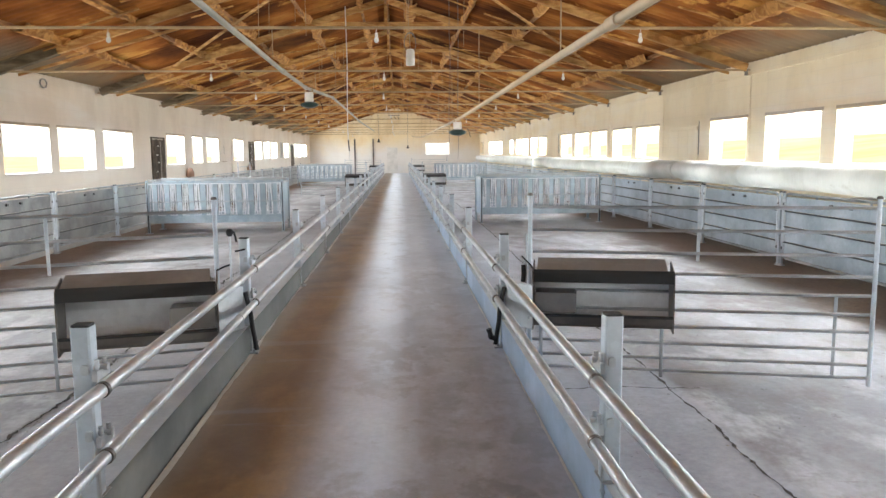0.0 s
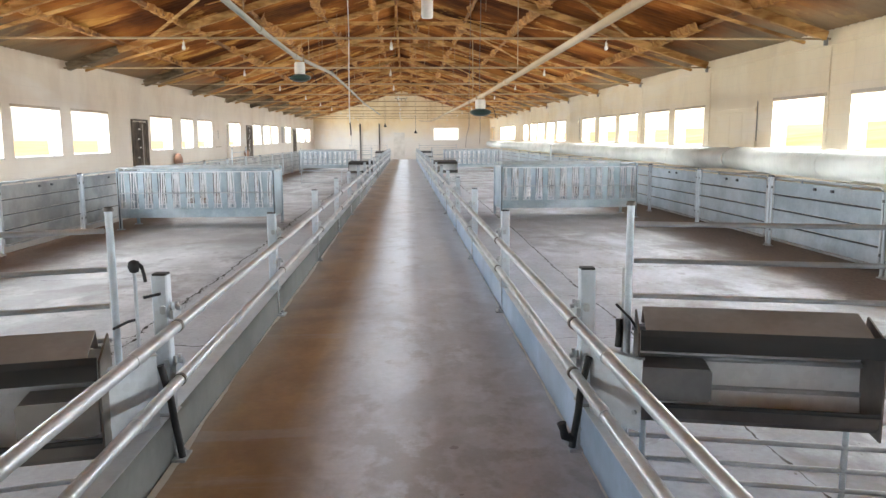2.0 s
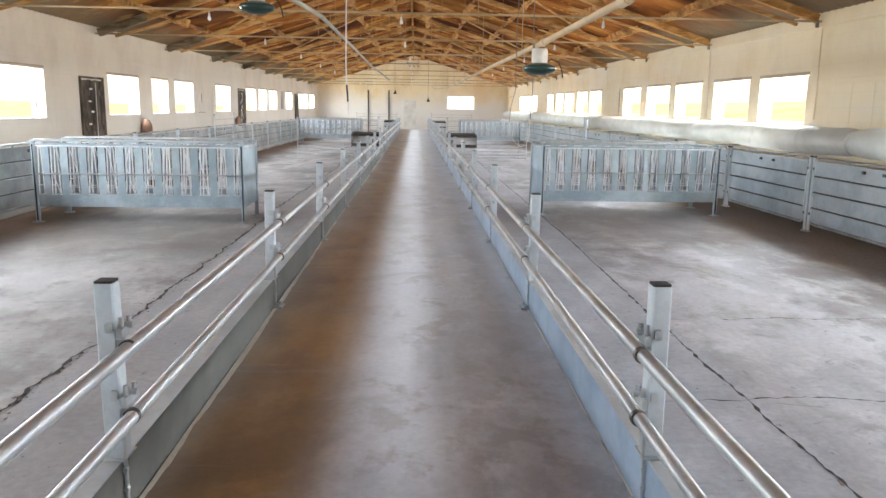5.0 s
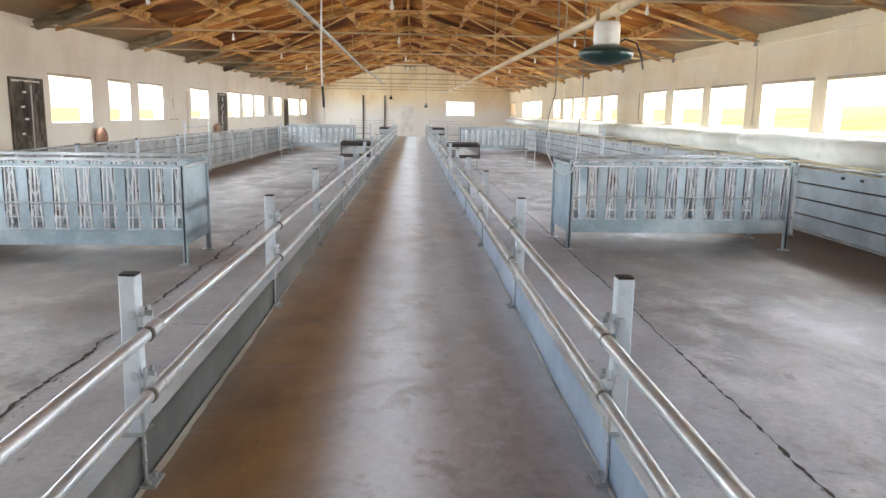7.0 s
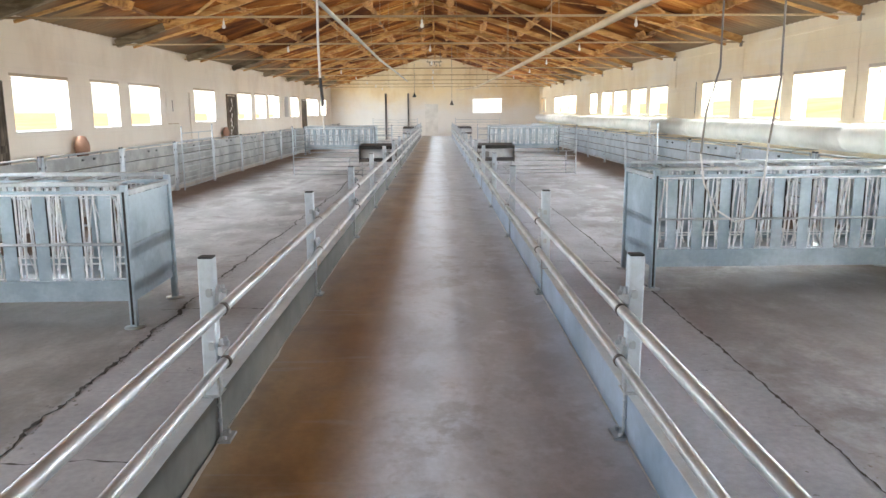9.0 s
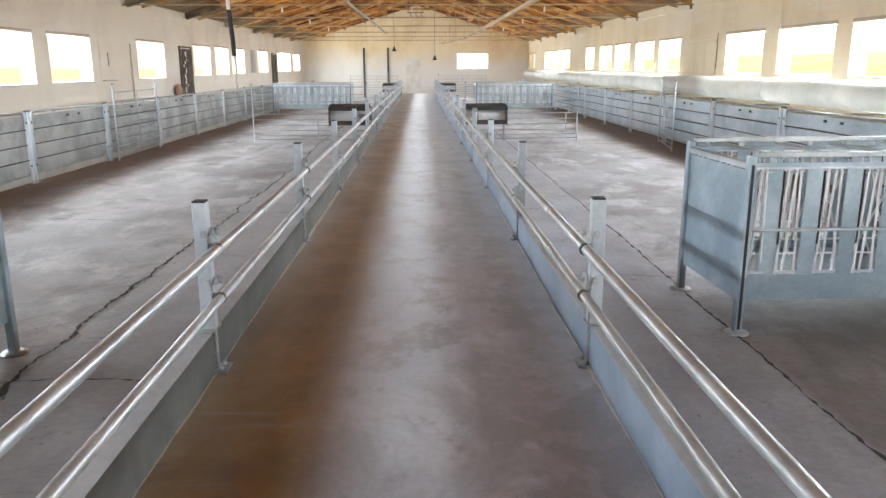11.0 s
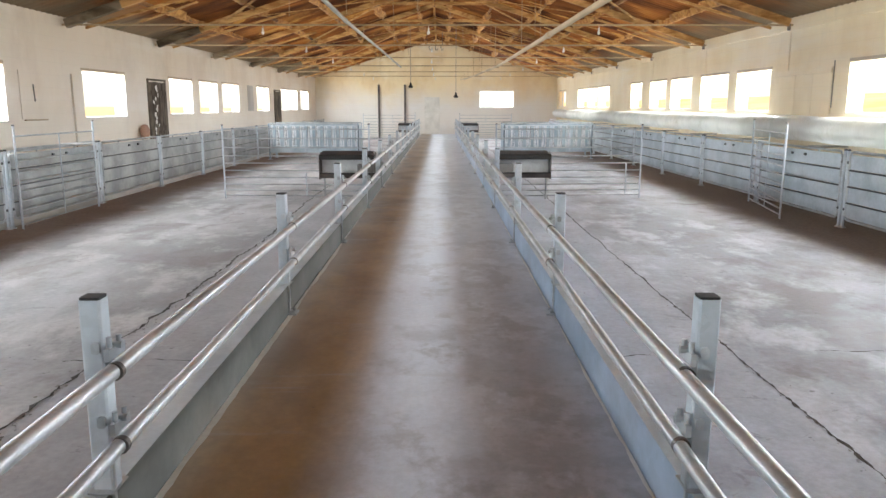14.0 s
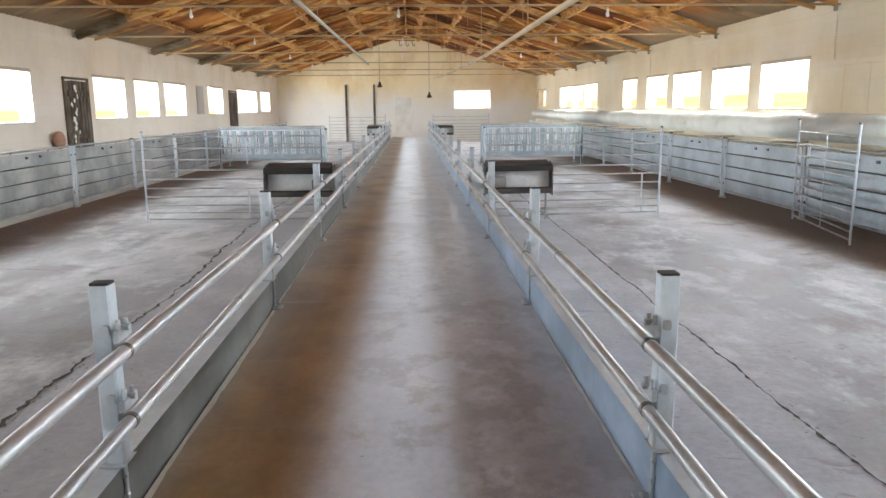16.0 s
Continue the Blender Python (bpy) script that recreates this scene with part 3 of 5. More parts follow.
def crumbs(points, spread, count, seed):
    """Chips and hollows of broken concrete along a joint."""
    r = random.Random(seed)
    g = Geo()
    for _ in range(count):
        y = r.uniform(points[0][1], points[-1][1])
        x = np.interp(y, [p[1] for p in points], [p[0] for p in points]) + r.gauss(0, spread)
        n, a = r.choice((5, 6, 7)), 0.003 + 0.011 * r.random() ** 2
        ring = [(x + a * r.uniform(0.5, 1.0) * math.cos(2 * math.pi * k / n), y + 1.6 * a * r.uniform(0.5, 1.0) * math.sin(2 * math.pi * k / n), 0.002) for k in range(n)]
        g.add(ring + [(x, y, 0.002 + 0.25 * a)], [(k, (k + 1) % n, n) for k in range(n)])
    return g


solid("concrete_crumbs", crumbs([(-2.21, 2.0), (-2.18, 11.5), (-2.22, 17.0), (-2.18, 22.0), (-2.15, 26.0)], 0.034, 1100, 8), CRUMB, "dark crumbs of broken concrete along the floor joint", "rubble", "stuff")
solid("concrete_crumbs", crumbs([(1.79, 2.0), (1.78, 11.0), (1.85, 14.0), (1.85, 24.0)], 0.02, 200, 9), CRUMB, "dark crumbs of broken concrete along the thin joint", "rubble", "stuff")



def litter(x0, x1, count, seed):
    """Loose flecks of straw and dried dung strewn over a pen."""
    r = random.Random(seed)
    g = Geo()
    for _ in range(count):
        x, y, a, turn = r.uniform(x0, x1), r.uniform(2.5, 34.0), r.uniform(0.002, 0.007), r.uniform(0, math.pi)
        n = 5
        ring = []
        for k in range(n):
            u, v = 1.8 * a * math.cos(2 * math.pi * k / n) * r.uniform(0.6, 1), a * math.sin(2 * math.pi * k / n) * r.uniform(0.6, 1)
            ring.append((x + u * math.cos(turn) - v * math.sin(turn), y + u * math.sin(turn) + v * math.cos(turn), 0.001))
        g.add(ring + [(x, y, 0.001 + 0.5 * a)], [(k, (k + 1) % n, n) for k in range(n)])
    return g


solid("floor_litter", litter(1.0, 5.1, 420, 14), CRUMB, "dark flecks of straw and dung on the concrete", "litter", "stuff")
solid("floor_litter", litter(-5.5, -1.3, 420, 15), CRUMB, "dark flecks of straw and dung on the concrete", "litter", "stuff")

g = Geo().bar((-5.78, YB, 0.065), (-5.78, YE, 0.065), 0.16, 0.13, 0.015)
solid("kerb_west", g, KERB, "low pale concrete kerb under the pen fence", "kerb", "structure")

# ---- roof ----


def roof_side(x_eave):
    n = int((YE - YB) / 0.045)
    slope = 3
    vs, fs = [], []
    for i in range(n + 1):
        y = YB + (YE - YB) * i / n
        dz = 0.022 * math.sin(2 * math.pi * y / 0.18)
        for j in range(slope + 1):
            x = MID + (x_eave - MID) * 1.04 * j / slope
            vs.append((x, y, roof_z(x) + 0.078 + dz))
    m = slope + 1
    for i in range(n):
        for j in range(slope):
            a = i * m + j
            fs.append((a, a + 1, a + m + 1, a + m))
    return vs, fs


g = Geo()
for xe in (XL, XR):
    v, f = roof_side(xe)
    g.add(v, f, True)
solid("ceiling", g, ROOF, "rust-brown corrugated roof sheets seen from below", "ceiling", "structure")
g = Geo()
for xe in (XL - 0.6, XR + 0.6):
    g.add([(MID, YB - 0.6, APEX + 0.15), (MID, YE + 0.6, APEX + 0.15), (xe, YE + 0.6, roof_z(xe) + 0.15), (xe, YB - 0.6, roof_z(xe) + 0.15)], [(0, 1, 2, 3)])
solid("roof_cover", g, KERB, "weathered grey outer roof covering", "roof", "structure")

TRUSS_Y = [-17.2 + 4.25 * k for k in range(17)]
PURLIN_X = [0.55, 1.7, 2.85, 4.0, 5.15]


def truss():
    t = thing("roof_truss", "old brown timber roof truss with a thin tie rod", "truss")
    for s in (-1, 1):
        part("rafter", Geo().bar((MID + s * 6.2, 0, EAVE - 0.03), (MID + s * 0.03, 0, APEX - 0.03), 0.09, 0.13, 0.008), BEAM, t)
        part("brace", Geo().bar((MID + s * 5.9, 0.02, EAVE - 0.12), (MID + s * 3.3, 0.02, roof_z(MID + 3.3) - 0.30), 0.045, 0.045, 0.005), BEAM, t)
        if s < 0:
            part("rafter_end", Geo().bar((MID + s * 6.22, 0, EAVE - 0.05), (MID + s * 5.25, 0, roof_z(MID + 5.25) - 0.055), 0.13, 0.15, 0.010), BEAM_END, t, "dark spliced rafter end")
        else:
            part("wall_bracket", Geo().bar((MID + s * 6.2, 0, EAVE - 0.16), (MID + s * 6.2, 0, EAVE - 0.05), 0.05, 0.04, 0.005, up=(0, 1, 0)), CABLE, t, "small iron bracket")
        part("collar", Geo().bar((MID + s * 0.01, 0.06, APEX - 0.52), (MID + s * 1.75, 0.06, APEX - 0.52), 0.03, 0.09, 0.006), BEAM, t)
    part("tie_rod", Geo().tube((XL + 0.01, 0, EAVE - 0.07), (XR - 0.04, 0, EAVE - 0.07), 0.016, 8), TIE_STEEL, t)
    part("king_post", Geo().bar((MID, -0.005, APEX - 0.60), (MID, -0.005, APEX - 0.1), 0.06, 0.07, 0.006), BEAM, t)
    return t


first = truss()
first.matrix_world = pose(0, TRUSS_Y[0], 0)
tagged(first, group="roof trusses")
for y in TRUSS_Y[1:]:
    copy_thing(first, pose(0, y, 0))

for s in (-1, 1):
    for px in PURLIN_X:
        x = MID + s * px
        z = roof_z(x) + 0.02
        g = Geo().bar((x, YB, z), (x, YE, z), 0.05, 0.07, 0.006)
        solid("purlin", g, PURLIN, "long brown timber purlin under the roof sheets", "purlin", "structure", "purlins")
        r = random.Random(int(px * 100) + (s + 1))
        vs, fs = [], []
        y, k = YB, 0
        wa, wb = 0.09, 0.09
        while y < YE:
            wa = min(0.15, max(0.03, wa + r.uniform(-0.028, 0.028)))
            wb = min(0.15, max(0.03, wb + r.uniform(-0.028, 0.028)))
            h = -0.02 - r.uniform(0.0, 0.02)
            vs += [(x - wa, y, roof_z(x - wa) + 0.055), (x - wa * 0.5, y, roof_z(x) + h), (x + wb * 0.5, y, roof_z(x) + h), (x + wb, y, roof_z(x + wb) + 0.055)]
            if k and math.sin(y * 0.9 + px * 3.1 + s) + 0.6 * math.sin(y * 2.3 + px) > -0.55:
                o = 4 * k
                fs += [(o - 4 + j, o - 3 + j, o + 1 + j, o + j) for j in range(3)]
            k += 1
            y += r.uniform(0.03, 0.11)
        solid("foam_strip", Geo().add(vs, fs, True), FOAM, "ragged orange insulating foam along a purlin", "insulation", "stuff")
g = Geo().bar((MID, YB, APEX - 0.02), (MID, YE, APEX - 0.02), 0.06, 0.12, 0.008)
solid("ridge_beam", g, PURLIN, "brown timber ridge beam", "beam", "structure")

for k, (ya, yb) in enumerate(zip(TRUSS_Y[4:], TRUSS_Y[5:])):
    for s in (-1, 1):
        x0, x1 = (1.2, 4.6) if k % 2 else (4.6, 1.2)
        g = Geo().bar((MID + s * x0, ya + 0.1, roof_z(MID + x0) - 0.035), (MID + s * x1, yb - 0.1, roof_z(MID + x1) - 0.035), 0.07, 0.022, 0.004)
        solid("wind_brace", g, BEAM, "thin diagonal board nailed under the purlins", "brace", "structure", "wind braces")
r = random.Random(31)
for k in range(70):
    y, s = r.uniform(4, 52), r.choice((-1, 1))
    x0 = r.uniform(0.5, 4.8)
    x1 = x0 + r.uniform(0.5, 1.25)
    g = Geo().bar((MID + s * x0, y, roof_z(MID + x0) - 0.03), (MID + s * x1, y + r.uniform(-0.25, 0.25), roof_z(MID + x1) - 0.03), r.uniform(0.03, 0.10), 0.018, 0.003)
    solid("roof_lath", g, FOAM if k % 3 else BEAM, "short loose lath under the roof sheets", "lath", "", "roof laths")

# thin hanging wires under the ridge
for i in range(46):
    y = rng.uniform(6, 50)
    x = MID + rng.uniform(-2.6, 2.6)
    z1 = roof_z(x) + 0.06
    g = Geo().tube((x, y, z1 - rng.uniform(0.7, 1.5)), (x + rng.uniform(-0.03, 0.03), y, z1), 0.004, 5)
    solid("hanging_wire", g, TIE_STEEL, "thin rusty wire hanging from the roof", "wire", "", "roof wires")


def bulb_lamp():
    t = thing("hanging_bulb", "small pale bulb hanging in its holder from a tie rod", "bulb", None, "roof bulbs")
    part("cord", Geo().tube((0, 0, -0.08), (0, 0, 0.02), 0.004, 6), LIGHT_CABLE, t)
    part("holder", Geo().lathe([(0.0, -0.07), (0.018, -0.07), (0.022, -0.10), (0.022, -0.13), (0.0, -0.13)], (0, 0, 0), 12), WHITE_ENAMEL, t)
    part("bulb", Geo().lathe([(0.018, -0.125), (0.030, -0.15), (0.036, -0.175), (0.030, -0.20), (0.014, -0.215), (0.0, -0.218)], (0, 0, 0), 14), BULB, t)
    return t


b0 = bulb_lamp()
b0.matrix_world = pose(-3.1, TRUSS_Y[6], EAVE - 0.07) @ Matrix.Diagonal((0.75, 0.75, 0.75, 1))
for y in TRUSS_Y[6:]:
    for x in (-3.1, -0.27, 2.75):
        if (x, y) != (-3.1, TRUSS_Y[6]):
            copy_thing(b0, pose(x + rng.uniform(-0.06, 0.06), y, EAVE - 0.07))

# ---- feed pipes under the roof ----


def feed_pipe(name, x, pts, r, material, label):
    t = thing(name, label, "pipe", pose(x, 0, 0))
    ring = []
    for (ya, za), (yb, zb) in zip(pts, pts[1:]):
        part("pipe", Geo().tube((0, ya, za), (0, yb, zb), r, 16), material, t)
        ring.append((yb, zb))
    for y, z in ring[:-1]:
        part("coupling", Geo().tube((0, y - 0.07, z), (0, y + 0.07, z), r + 0.008, 16), material, t)
    for ty in TRUSS_Y[1:]:
        if pts[0][0] < ty < pts[-1][0]:
            z = np.interp(ty, [p[0] for p in pts], [p[1] for p in pts])
            part("hanger", Geo().tube((0, ty, z), (0, ty, EAVE - 0.07 if z < 2.9 else roof_z(x)), 0.004, 5), TIE_STEEL, t)
    return t


feed_pipe("feed_pipe", 0.92, [(-3.0, 2.12), (3.0, 2.12), (9.0, 2.10), (11.3, 2.10), (17.0, 2.15), (23.0, 2.19), (29.0, 2.24), (36.0, 2.4), (44.0, 2.6), (52.0, 2.85)], 0.021, WHITE_PVC, "long cream plastic feed pipe hung under the roof")
feed_pipe("feed_pipe", -1.35, [(-3.0, 2.68), (3.0, 2.66), (9.0, 2.57), (11.2, 2.57), (15.8, 2.77), (22.0, 2.77), (27.0, 2.75), (34.0, 2.83), (42.0, 2.9)], 0.025, GREY_PVC, "long grey plastic feed pipe hung under the roof")


def heater(x, y, z, top, label):
    """Dark green dome under a white can, hung below the pipe."""
    t = thing("hanging_heater", label, "heater", pose(x, y, z), "hanging heaters")
    part("dome", Geo().lathe([(0.0, 0.0), (0.06, 0.002), (0.125, 0.03), (0.14, 0.055), (0.13, 0.07), (0.07, 0.095), (0.0, 0.10)], (0, 0, 0), 28), GREEN_ENAMEL, t, "dark green enamelled dome")
    part("can", Geo().lathe([(0.0, 0.095), (0.062, 0.095), (0.066, 0.11), (0.066, top - 0.05), (0.058, top - 0.03), (0.0, top - 0.03)], (0, 0, 0), 20), WHITE_ENAMEL, t, "white metal can")
    part("strap", Geo().bar((-0.05, 0, top - 0.04), (-0.05, 0, top + 0.04), 0.02, 0.004, 0.001), TIE_STEEL, t)
    part("strap", Geo().bar((0.05, 0, top - 0.04), (0.05, 0, top + 0.04), 0.02, 0.004, 0.001), TIE_STEEL, t)
    part("cable", Geo().path([(0.05, 0, 0.10), (0.10, 0.02, 0.13), (0.16, 0.02, 0.11), (0.19, 0.02, 0.04), (0.20, 0.02, -0.02)], 0.005), RUBBER, t)
    return t


heater(0.93, 11.55, 1.86, 0.24, "white can with a dark green dome hung under the pipe")
heater(-1.34, 11.5, 2.29, 0.27, "white can with a dark green dome hung under the pipe")
t = thing("hanging_bucket", "small white can with coiled wire hung below the ridge", "can", pose(0.15, 8.0, 2.52) @ Matrix.Diagonal((0.62, 0.62, 1.0, 1)))
part("can", Geo().lathe([(0.0, 0.0), (0.07, 0.0), (0.075, 0.02), (0.075, 0.15), (0.05, 0.17), (0.0, 0.17)], (0, 0, 0), 18), WHITE_ENAMEL, t)
part("coil", Geo().path([(0.10 * math.cos(a * 0.5), 0.02 + 0.004 * a, 0.24 + 0.11 * math.sin(a * 0.5)) for a in range(30)], 0.005), CABLE, t)
part("cord", Geo().path([(0, 0, 0.17), (-0.03, 0, 0.5), (0.0, 0, 1.2), (0.03, 0, roof_z(0.15) + 0.05 - 2.52)], 0.006), TIE_STEEL, t)
for x, z in ((-1.19, 2.43), (0.59, 2.05)):
    t = thing("hanging_socket", "small black lamp holder on a long cord", "lamp", pose(x, 46.3, z), "far hanging lamps")
    part("holder", Geo().lathe([(0.0, -0.10), (0.07, -0.10), (0.10, -0.06), (0.05, 0.0), (0.03, 0.10), (0.0, 0.11)], (0, 0, 0), 16), RUBBER, t)
    part("cord", Geo().tube((0, 0, 0.1), (0, 0, roof_z(x) + 0.055 - z), 0.008, 6), CABLE, t)

t = thing("hook_rail", "short dark bar with three hooks under the ridge", "hook", pose(-0.24, 46.45, 3.97))
part("bar", Geo().bar((-0.36, 0, 0), (0.36, 0, 0), 0.03, 0.03, 0.004), SLATE, t)
for x in (-0.22, 0.02, 0.24):
    part("hook", Geo().path([(x, 0, 0.0), (x, 0, -0.12), (x + 0.03, 0, -0.19), (x + 0.07, 0, -0.19), (x + 0.09, 0, -0.13)], 0.012), SLATE, t)
for x in (-0.3, 0.3):
    part("hanger", Geo().tube((x, 0, 0.01), (x, 0, 0.52), 0.008, 6), SLATE, t)

# cables that hang from the roof
t = thing("hanging_cable", "grey cable looped down from the roof", "cable", pose(0.95, 12.5, 0))
zt = roof_z(0.95) + 0.055
part("cable", Geo().path([(-0.07, 0.05, zt)] + [(-0.07 + 0.012 * math.sin(k), 0.05, 3.6 - 0.3 * k) for k in range(6)] + [(-0.08, 0.05, 1.75), (-0.12, 0.05, 1.6), (-0.13, 0.05, 1.45)], 0.0036), CABLE, t)
part("cable", Geo().path([(0.06, -0.1, zt)] + [(0.06 + 0.008 * math.sin(1 + k), -0.1, 3.6 - 0.3 * k) for k in range(6)] + [(0.065, -0.09, 1.7), (0.055, -0.06, 1.5)], 0.0036), CABLE, t)
part("loop", Geo().path([(-0.13, 0.05, 1.46), (-0.12, 0.03, 1.36), (-0.08, 0.01, 1.27), (-0.02, -0.01, 1.23), (0.03, -0.03, 1.25), (0.05, -0.05, 1.34), (0.055, -0.06, 1.51)], 0.0036), LIGHT_CABLE, t, "pale lower loop")
t = thing("power_cable", "white cable hanging from the roof with a dark plug", "cord", pose(-1.09, 16.5, 0))
part("cord", Geo().path([(0.0, 0, roof_z(-1.09) + 0.055), (0.015, 0, 3.6), (0.0, 0, 2.8), (-0.008, 0, 2.2), (0.0, 0, 1.88)], 0.010), LIGHT_CABLE, t)
part("plug", Geo().path([(0.0, 0, 1.90), (0.004, 0, 1.84), (0.012, 0, 1.74), (0.014, 0, 1.66)], 0.013), RUBBER, t, "dark rubber coupling")
part("tail", Geo().path([(0.014, 0, 1.67), (0.022, 0, 1.60), (0.016, 0, 1.53), (0.02, 0, 1.47)], 0.007), LIGHT_CABLE, t)
t = thing("cable_coil", "coil of dark cable hung on the wall top", "cable", pose(XL + 0.04, 14.2, 2.93))
part("coil", Geo().path([(0.01 * (k % 3), 0.13 * math.cos(k * 0.45), 0.08 * math.sin(k * 0.45)) for k in range(36)], 0.009), CABLE, t)

# ---- doors and fittings on the walls ----


def plank_door(name, x, y0, y1, top, side, label):
    t = tagged(thing(name, label, "door", pose(x, (y0 + y1) / 2, 0)), kind="structure")
    n = 7
    w = (y1 - y0) / n
    for i in range(n):
        y = -(y1 - y0) / 2 + w * (i + 0.5)
        part("plank", Geo().bar((side * 0.025 + rng.uniform(0, 0.006), y, 0.04 + rng.uniform(0, 0.03)), (side * 0.025 + rng.uniform(0, 0.006), y, top - rng.uniform(0, 0.02)), 0.03, w - 0.012, 0.004, up=(0, 1, 0)), OLD_DOOR, t)
    for z in (0.35, 1.1, top - 0.25):
        part("ledge", Geo().bar((side * 0.055, -(y1 - y0) / 2 + 0.05, z), (side * 0.055, (y1 - y0) / 2 - 0.05, z), 0.02, 0.11), OLD_DOOR, t)
    part("door_frame", Geo().bar((side * 0.02, -(y1 - y0) / 2 - 0.025, 0), (side * 0.02, -(y1 - y0) / 2 - 0.025, top + 0.02), 0.04, 0.04).bar((side * 0.02, (y1 - y0) / 2 + 0.025, 0), (side * 0.02, (y1 - y0) / 2 + 0.025, top + 0.02), 0.04, 0.04)
         .bar((side * 0.02, -(y1 - y0) / 2 - 0.045, top + 0.04), (side * 0.02, (y1 - y0) / 2 + 0.045, top + 0.04), 0.04, 0.04), OLD_DOOR, t)
    return t


plank_door("door_1", XL, 20.2, 21.2, 2.04, 1, "dark weathered plank door in the long wall")
plank_door("door_2", XL, 33.2, 34.2, 2.14, 1, "dark weathered plank door with patches of worn paint")
plank_door("door_3", XL, 46.05, 47.1, 2.2, 1, "dark weathered plank door in the long wall")
t = thing("door_bolt", "pale worn strip and iron bolts on the old plank door", "door bolt", pose(XL + 0.066, 20.7, 0))
part("strip", Geo().bar((0, 0.02, 0.15), (0.0, 0.06, 1.98), 0.006, 0.035, 0.002, up=(0, 1, 0)), KERB, t, "pale worn wooden strip")
for y, z in ((-0.22, 1.86), (-0.30, 1.62), (-0.20, 1.42), (-0.34, 1.18), (-0.10, 0.62), (-0.08, 0.42)):
    part("bolt", Geo().bar((0.004, y, z), (0.004, y + 0.09, z), 0.02, 0.035, 0.004), WHITE_ENAMEL if z > 1 else SLATE, t)
g = Geo()
r = random.Random(5)
for k in range(16):
    z = 2.05 - k * 0.085
    y = 33.45 + r.uniform(-0.1, 0.16)
    g.bar((XL + 0.07, y, z), (XL + 0.07, y + r.uniform(-0.05, 0.05), z - r.uniform(0.04, 0.09)), 0.005, r.uniform(0.03, 0.10), 0.001, up=(0, 1, 0))
t = solid("paint_patch", g, WHITE_ENAMEL, "flaking white paint left on the old door", "paint", "stuff")


def shutter(y0, y1, z0, z1):
    t = tagged(thing("shutter", "white painted board shutter closed over an opening", "shutter", pose(XR, (y0 + y1) / 2, z0), "wall shutters"))
    h, l = z1 - z0, (y1 - y0) / 2
    for i in range(3):
        a = -l + 2 * l * i / 3
        part("board", Geo().bar((-0.012, a + l / 3, 0), (-0.012, a + l / 3, h), 0.022, 2 * l / 3 - 0.006, 0.003, up=(0, 1, 0)), WALL_EAST, t)
    part("rail", Geo().bar((-0.034, -l, h - 0.06), (-0.034, l, h - 0.06), 0.022, 0.07), WALL_EAST, t)
    part("stile", Geo().bar((-0.012, -l - 0.02, 0.1), (-0.012, -l - 0.02, h + 0.08), 0.014, 0.014), CABLE, t, "dark iron edge bar")
    return t


shutter(14.75, 16.35, 1.42, 2.12)
shutter(28.1, 29.95, 1.46, 2.2)
t = thing("board_panel", "grey board fixed over a small opening", "board", pose(XL, 42.3, 1.45))
part("board", Geo().bar((0.015, 0, 0), (0.015, 0, 0.85), 0.03, 0.7, 0.004, up=(0, 1, 0)), KERB, t)
t = thing("blocked_window", "whitewashed panel closing an old window opening", "panel", pose(XL, 28.75, 1.38))
part("panel", Geo().bar((0.008, 0, 0.0), (0.008, 0, 0.76), 0.016, 1.45, 0.004, up=(0, 1, 0)), WALL_WEST, t)
part("sill", Geo().bar((0.02, -0.66, -0.012), (0.02, 0.0, -0.012), 0.04, 0.022, 0.004), LINTEL, t)
part("slot", Geo().bar((0.018, -0.32, 0.28), (0.018, -0.34, 0.55), 0.006, 0.035, 0.002, up=(0, 1, 0)), BLACK_PAINT, t, "dark vertical slot")
t = solid("wall_pipe", Geo().bar((XL + 0.02, 29.75, 0.5), (XL + 0.02, 29.75, 2.15), 0.04, 0.12, 0.008, up=(0, 1, 0)), WALL_WEST, "flat painted conduit cover on the whitewashed wall", "pipe")
for y in (12.5, 16.75, 21.1, 25.3, 29.6, 33.8, 38.1):
    g = Geo().path([(XR - 0.015, y + 0.05, 2.86), (XR - 0.012, y + 0.06, 2.4), (XR - 0.012, y + 0.03, 2.0), (XR - 0.012, y + 0.05, 1.5)], 0.008)
    solid("wall_pipe", g, WALL_EAST, "thin painted conduit running down the wall", "pipe", "", "wall conduits")
for x in (-3.22, -1.86):
    g = Geo().bar((x, YE - 0.05, 0), (x, YE - 0.05, 2.74), 0.10, 0.10, 0.008)
    solid("steel_column", g, DARK_STEEL, "dark steel column against the gable wall", "column", "", "gable columns")
g = Geo().bar((-0.45, YE - 0.02, 0.2), (-0.45, YE - 0.02, 2.1), 0.04, 0.78, 0.01, up=(1, 0, 0))
tagged(part("door_4", g, WHITE_ENAMEL), "pale painted door in the gable wall", "door", "", "structure")
g = Geo().lathe([(0.0, -0.19), (0.10, -0.17), (0.17, -0.08), (0.19, 0.0), (0.17, 0.08), (0.10, 0.17), (0.0, 0.19)], (0, 0, 0), 20)
t = part("wall_drinker", g, RUST)
t.matrix_world = Matrix.LocRotScale((XL + 0.11, 23.4, 1.02), None, (0.6, 1.05, 1.15))
tagged(t, "rusty orange float cover on the wall", "drinker")
t2 = part("wall_drinker", t.data, RUST)
t2.matrix_world = Matrix.LocRotScale((XL + 0.11, 32.6, 1.05), None, (0.5, 0.8, 0.85))
tagged(t2, "rusty orange float cover on the wall", "drinker")

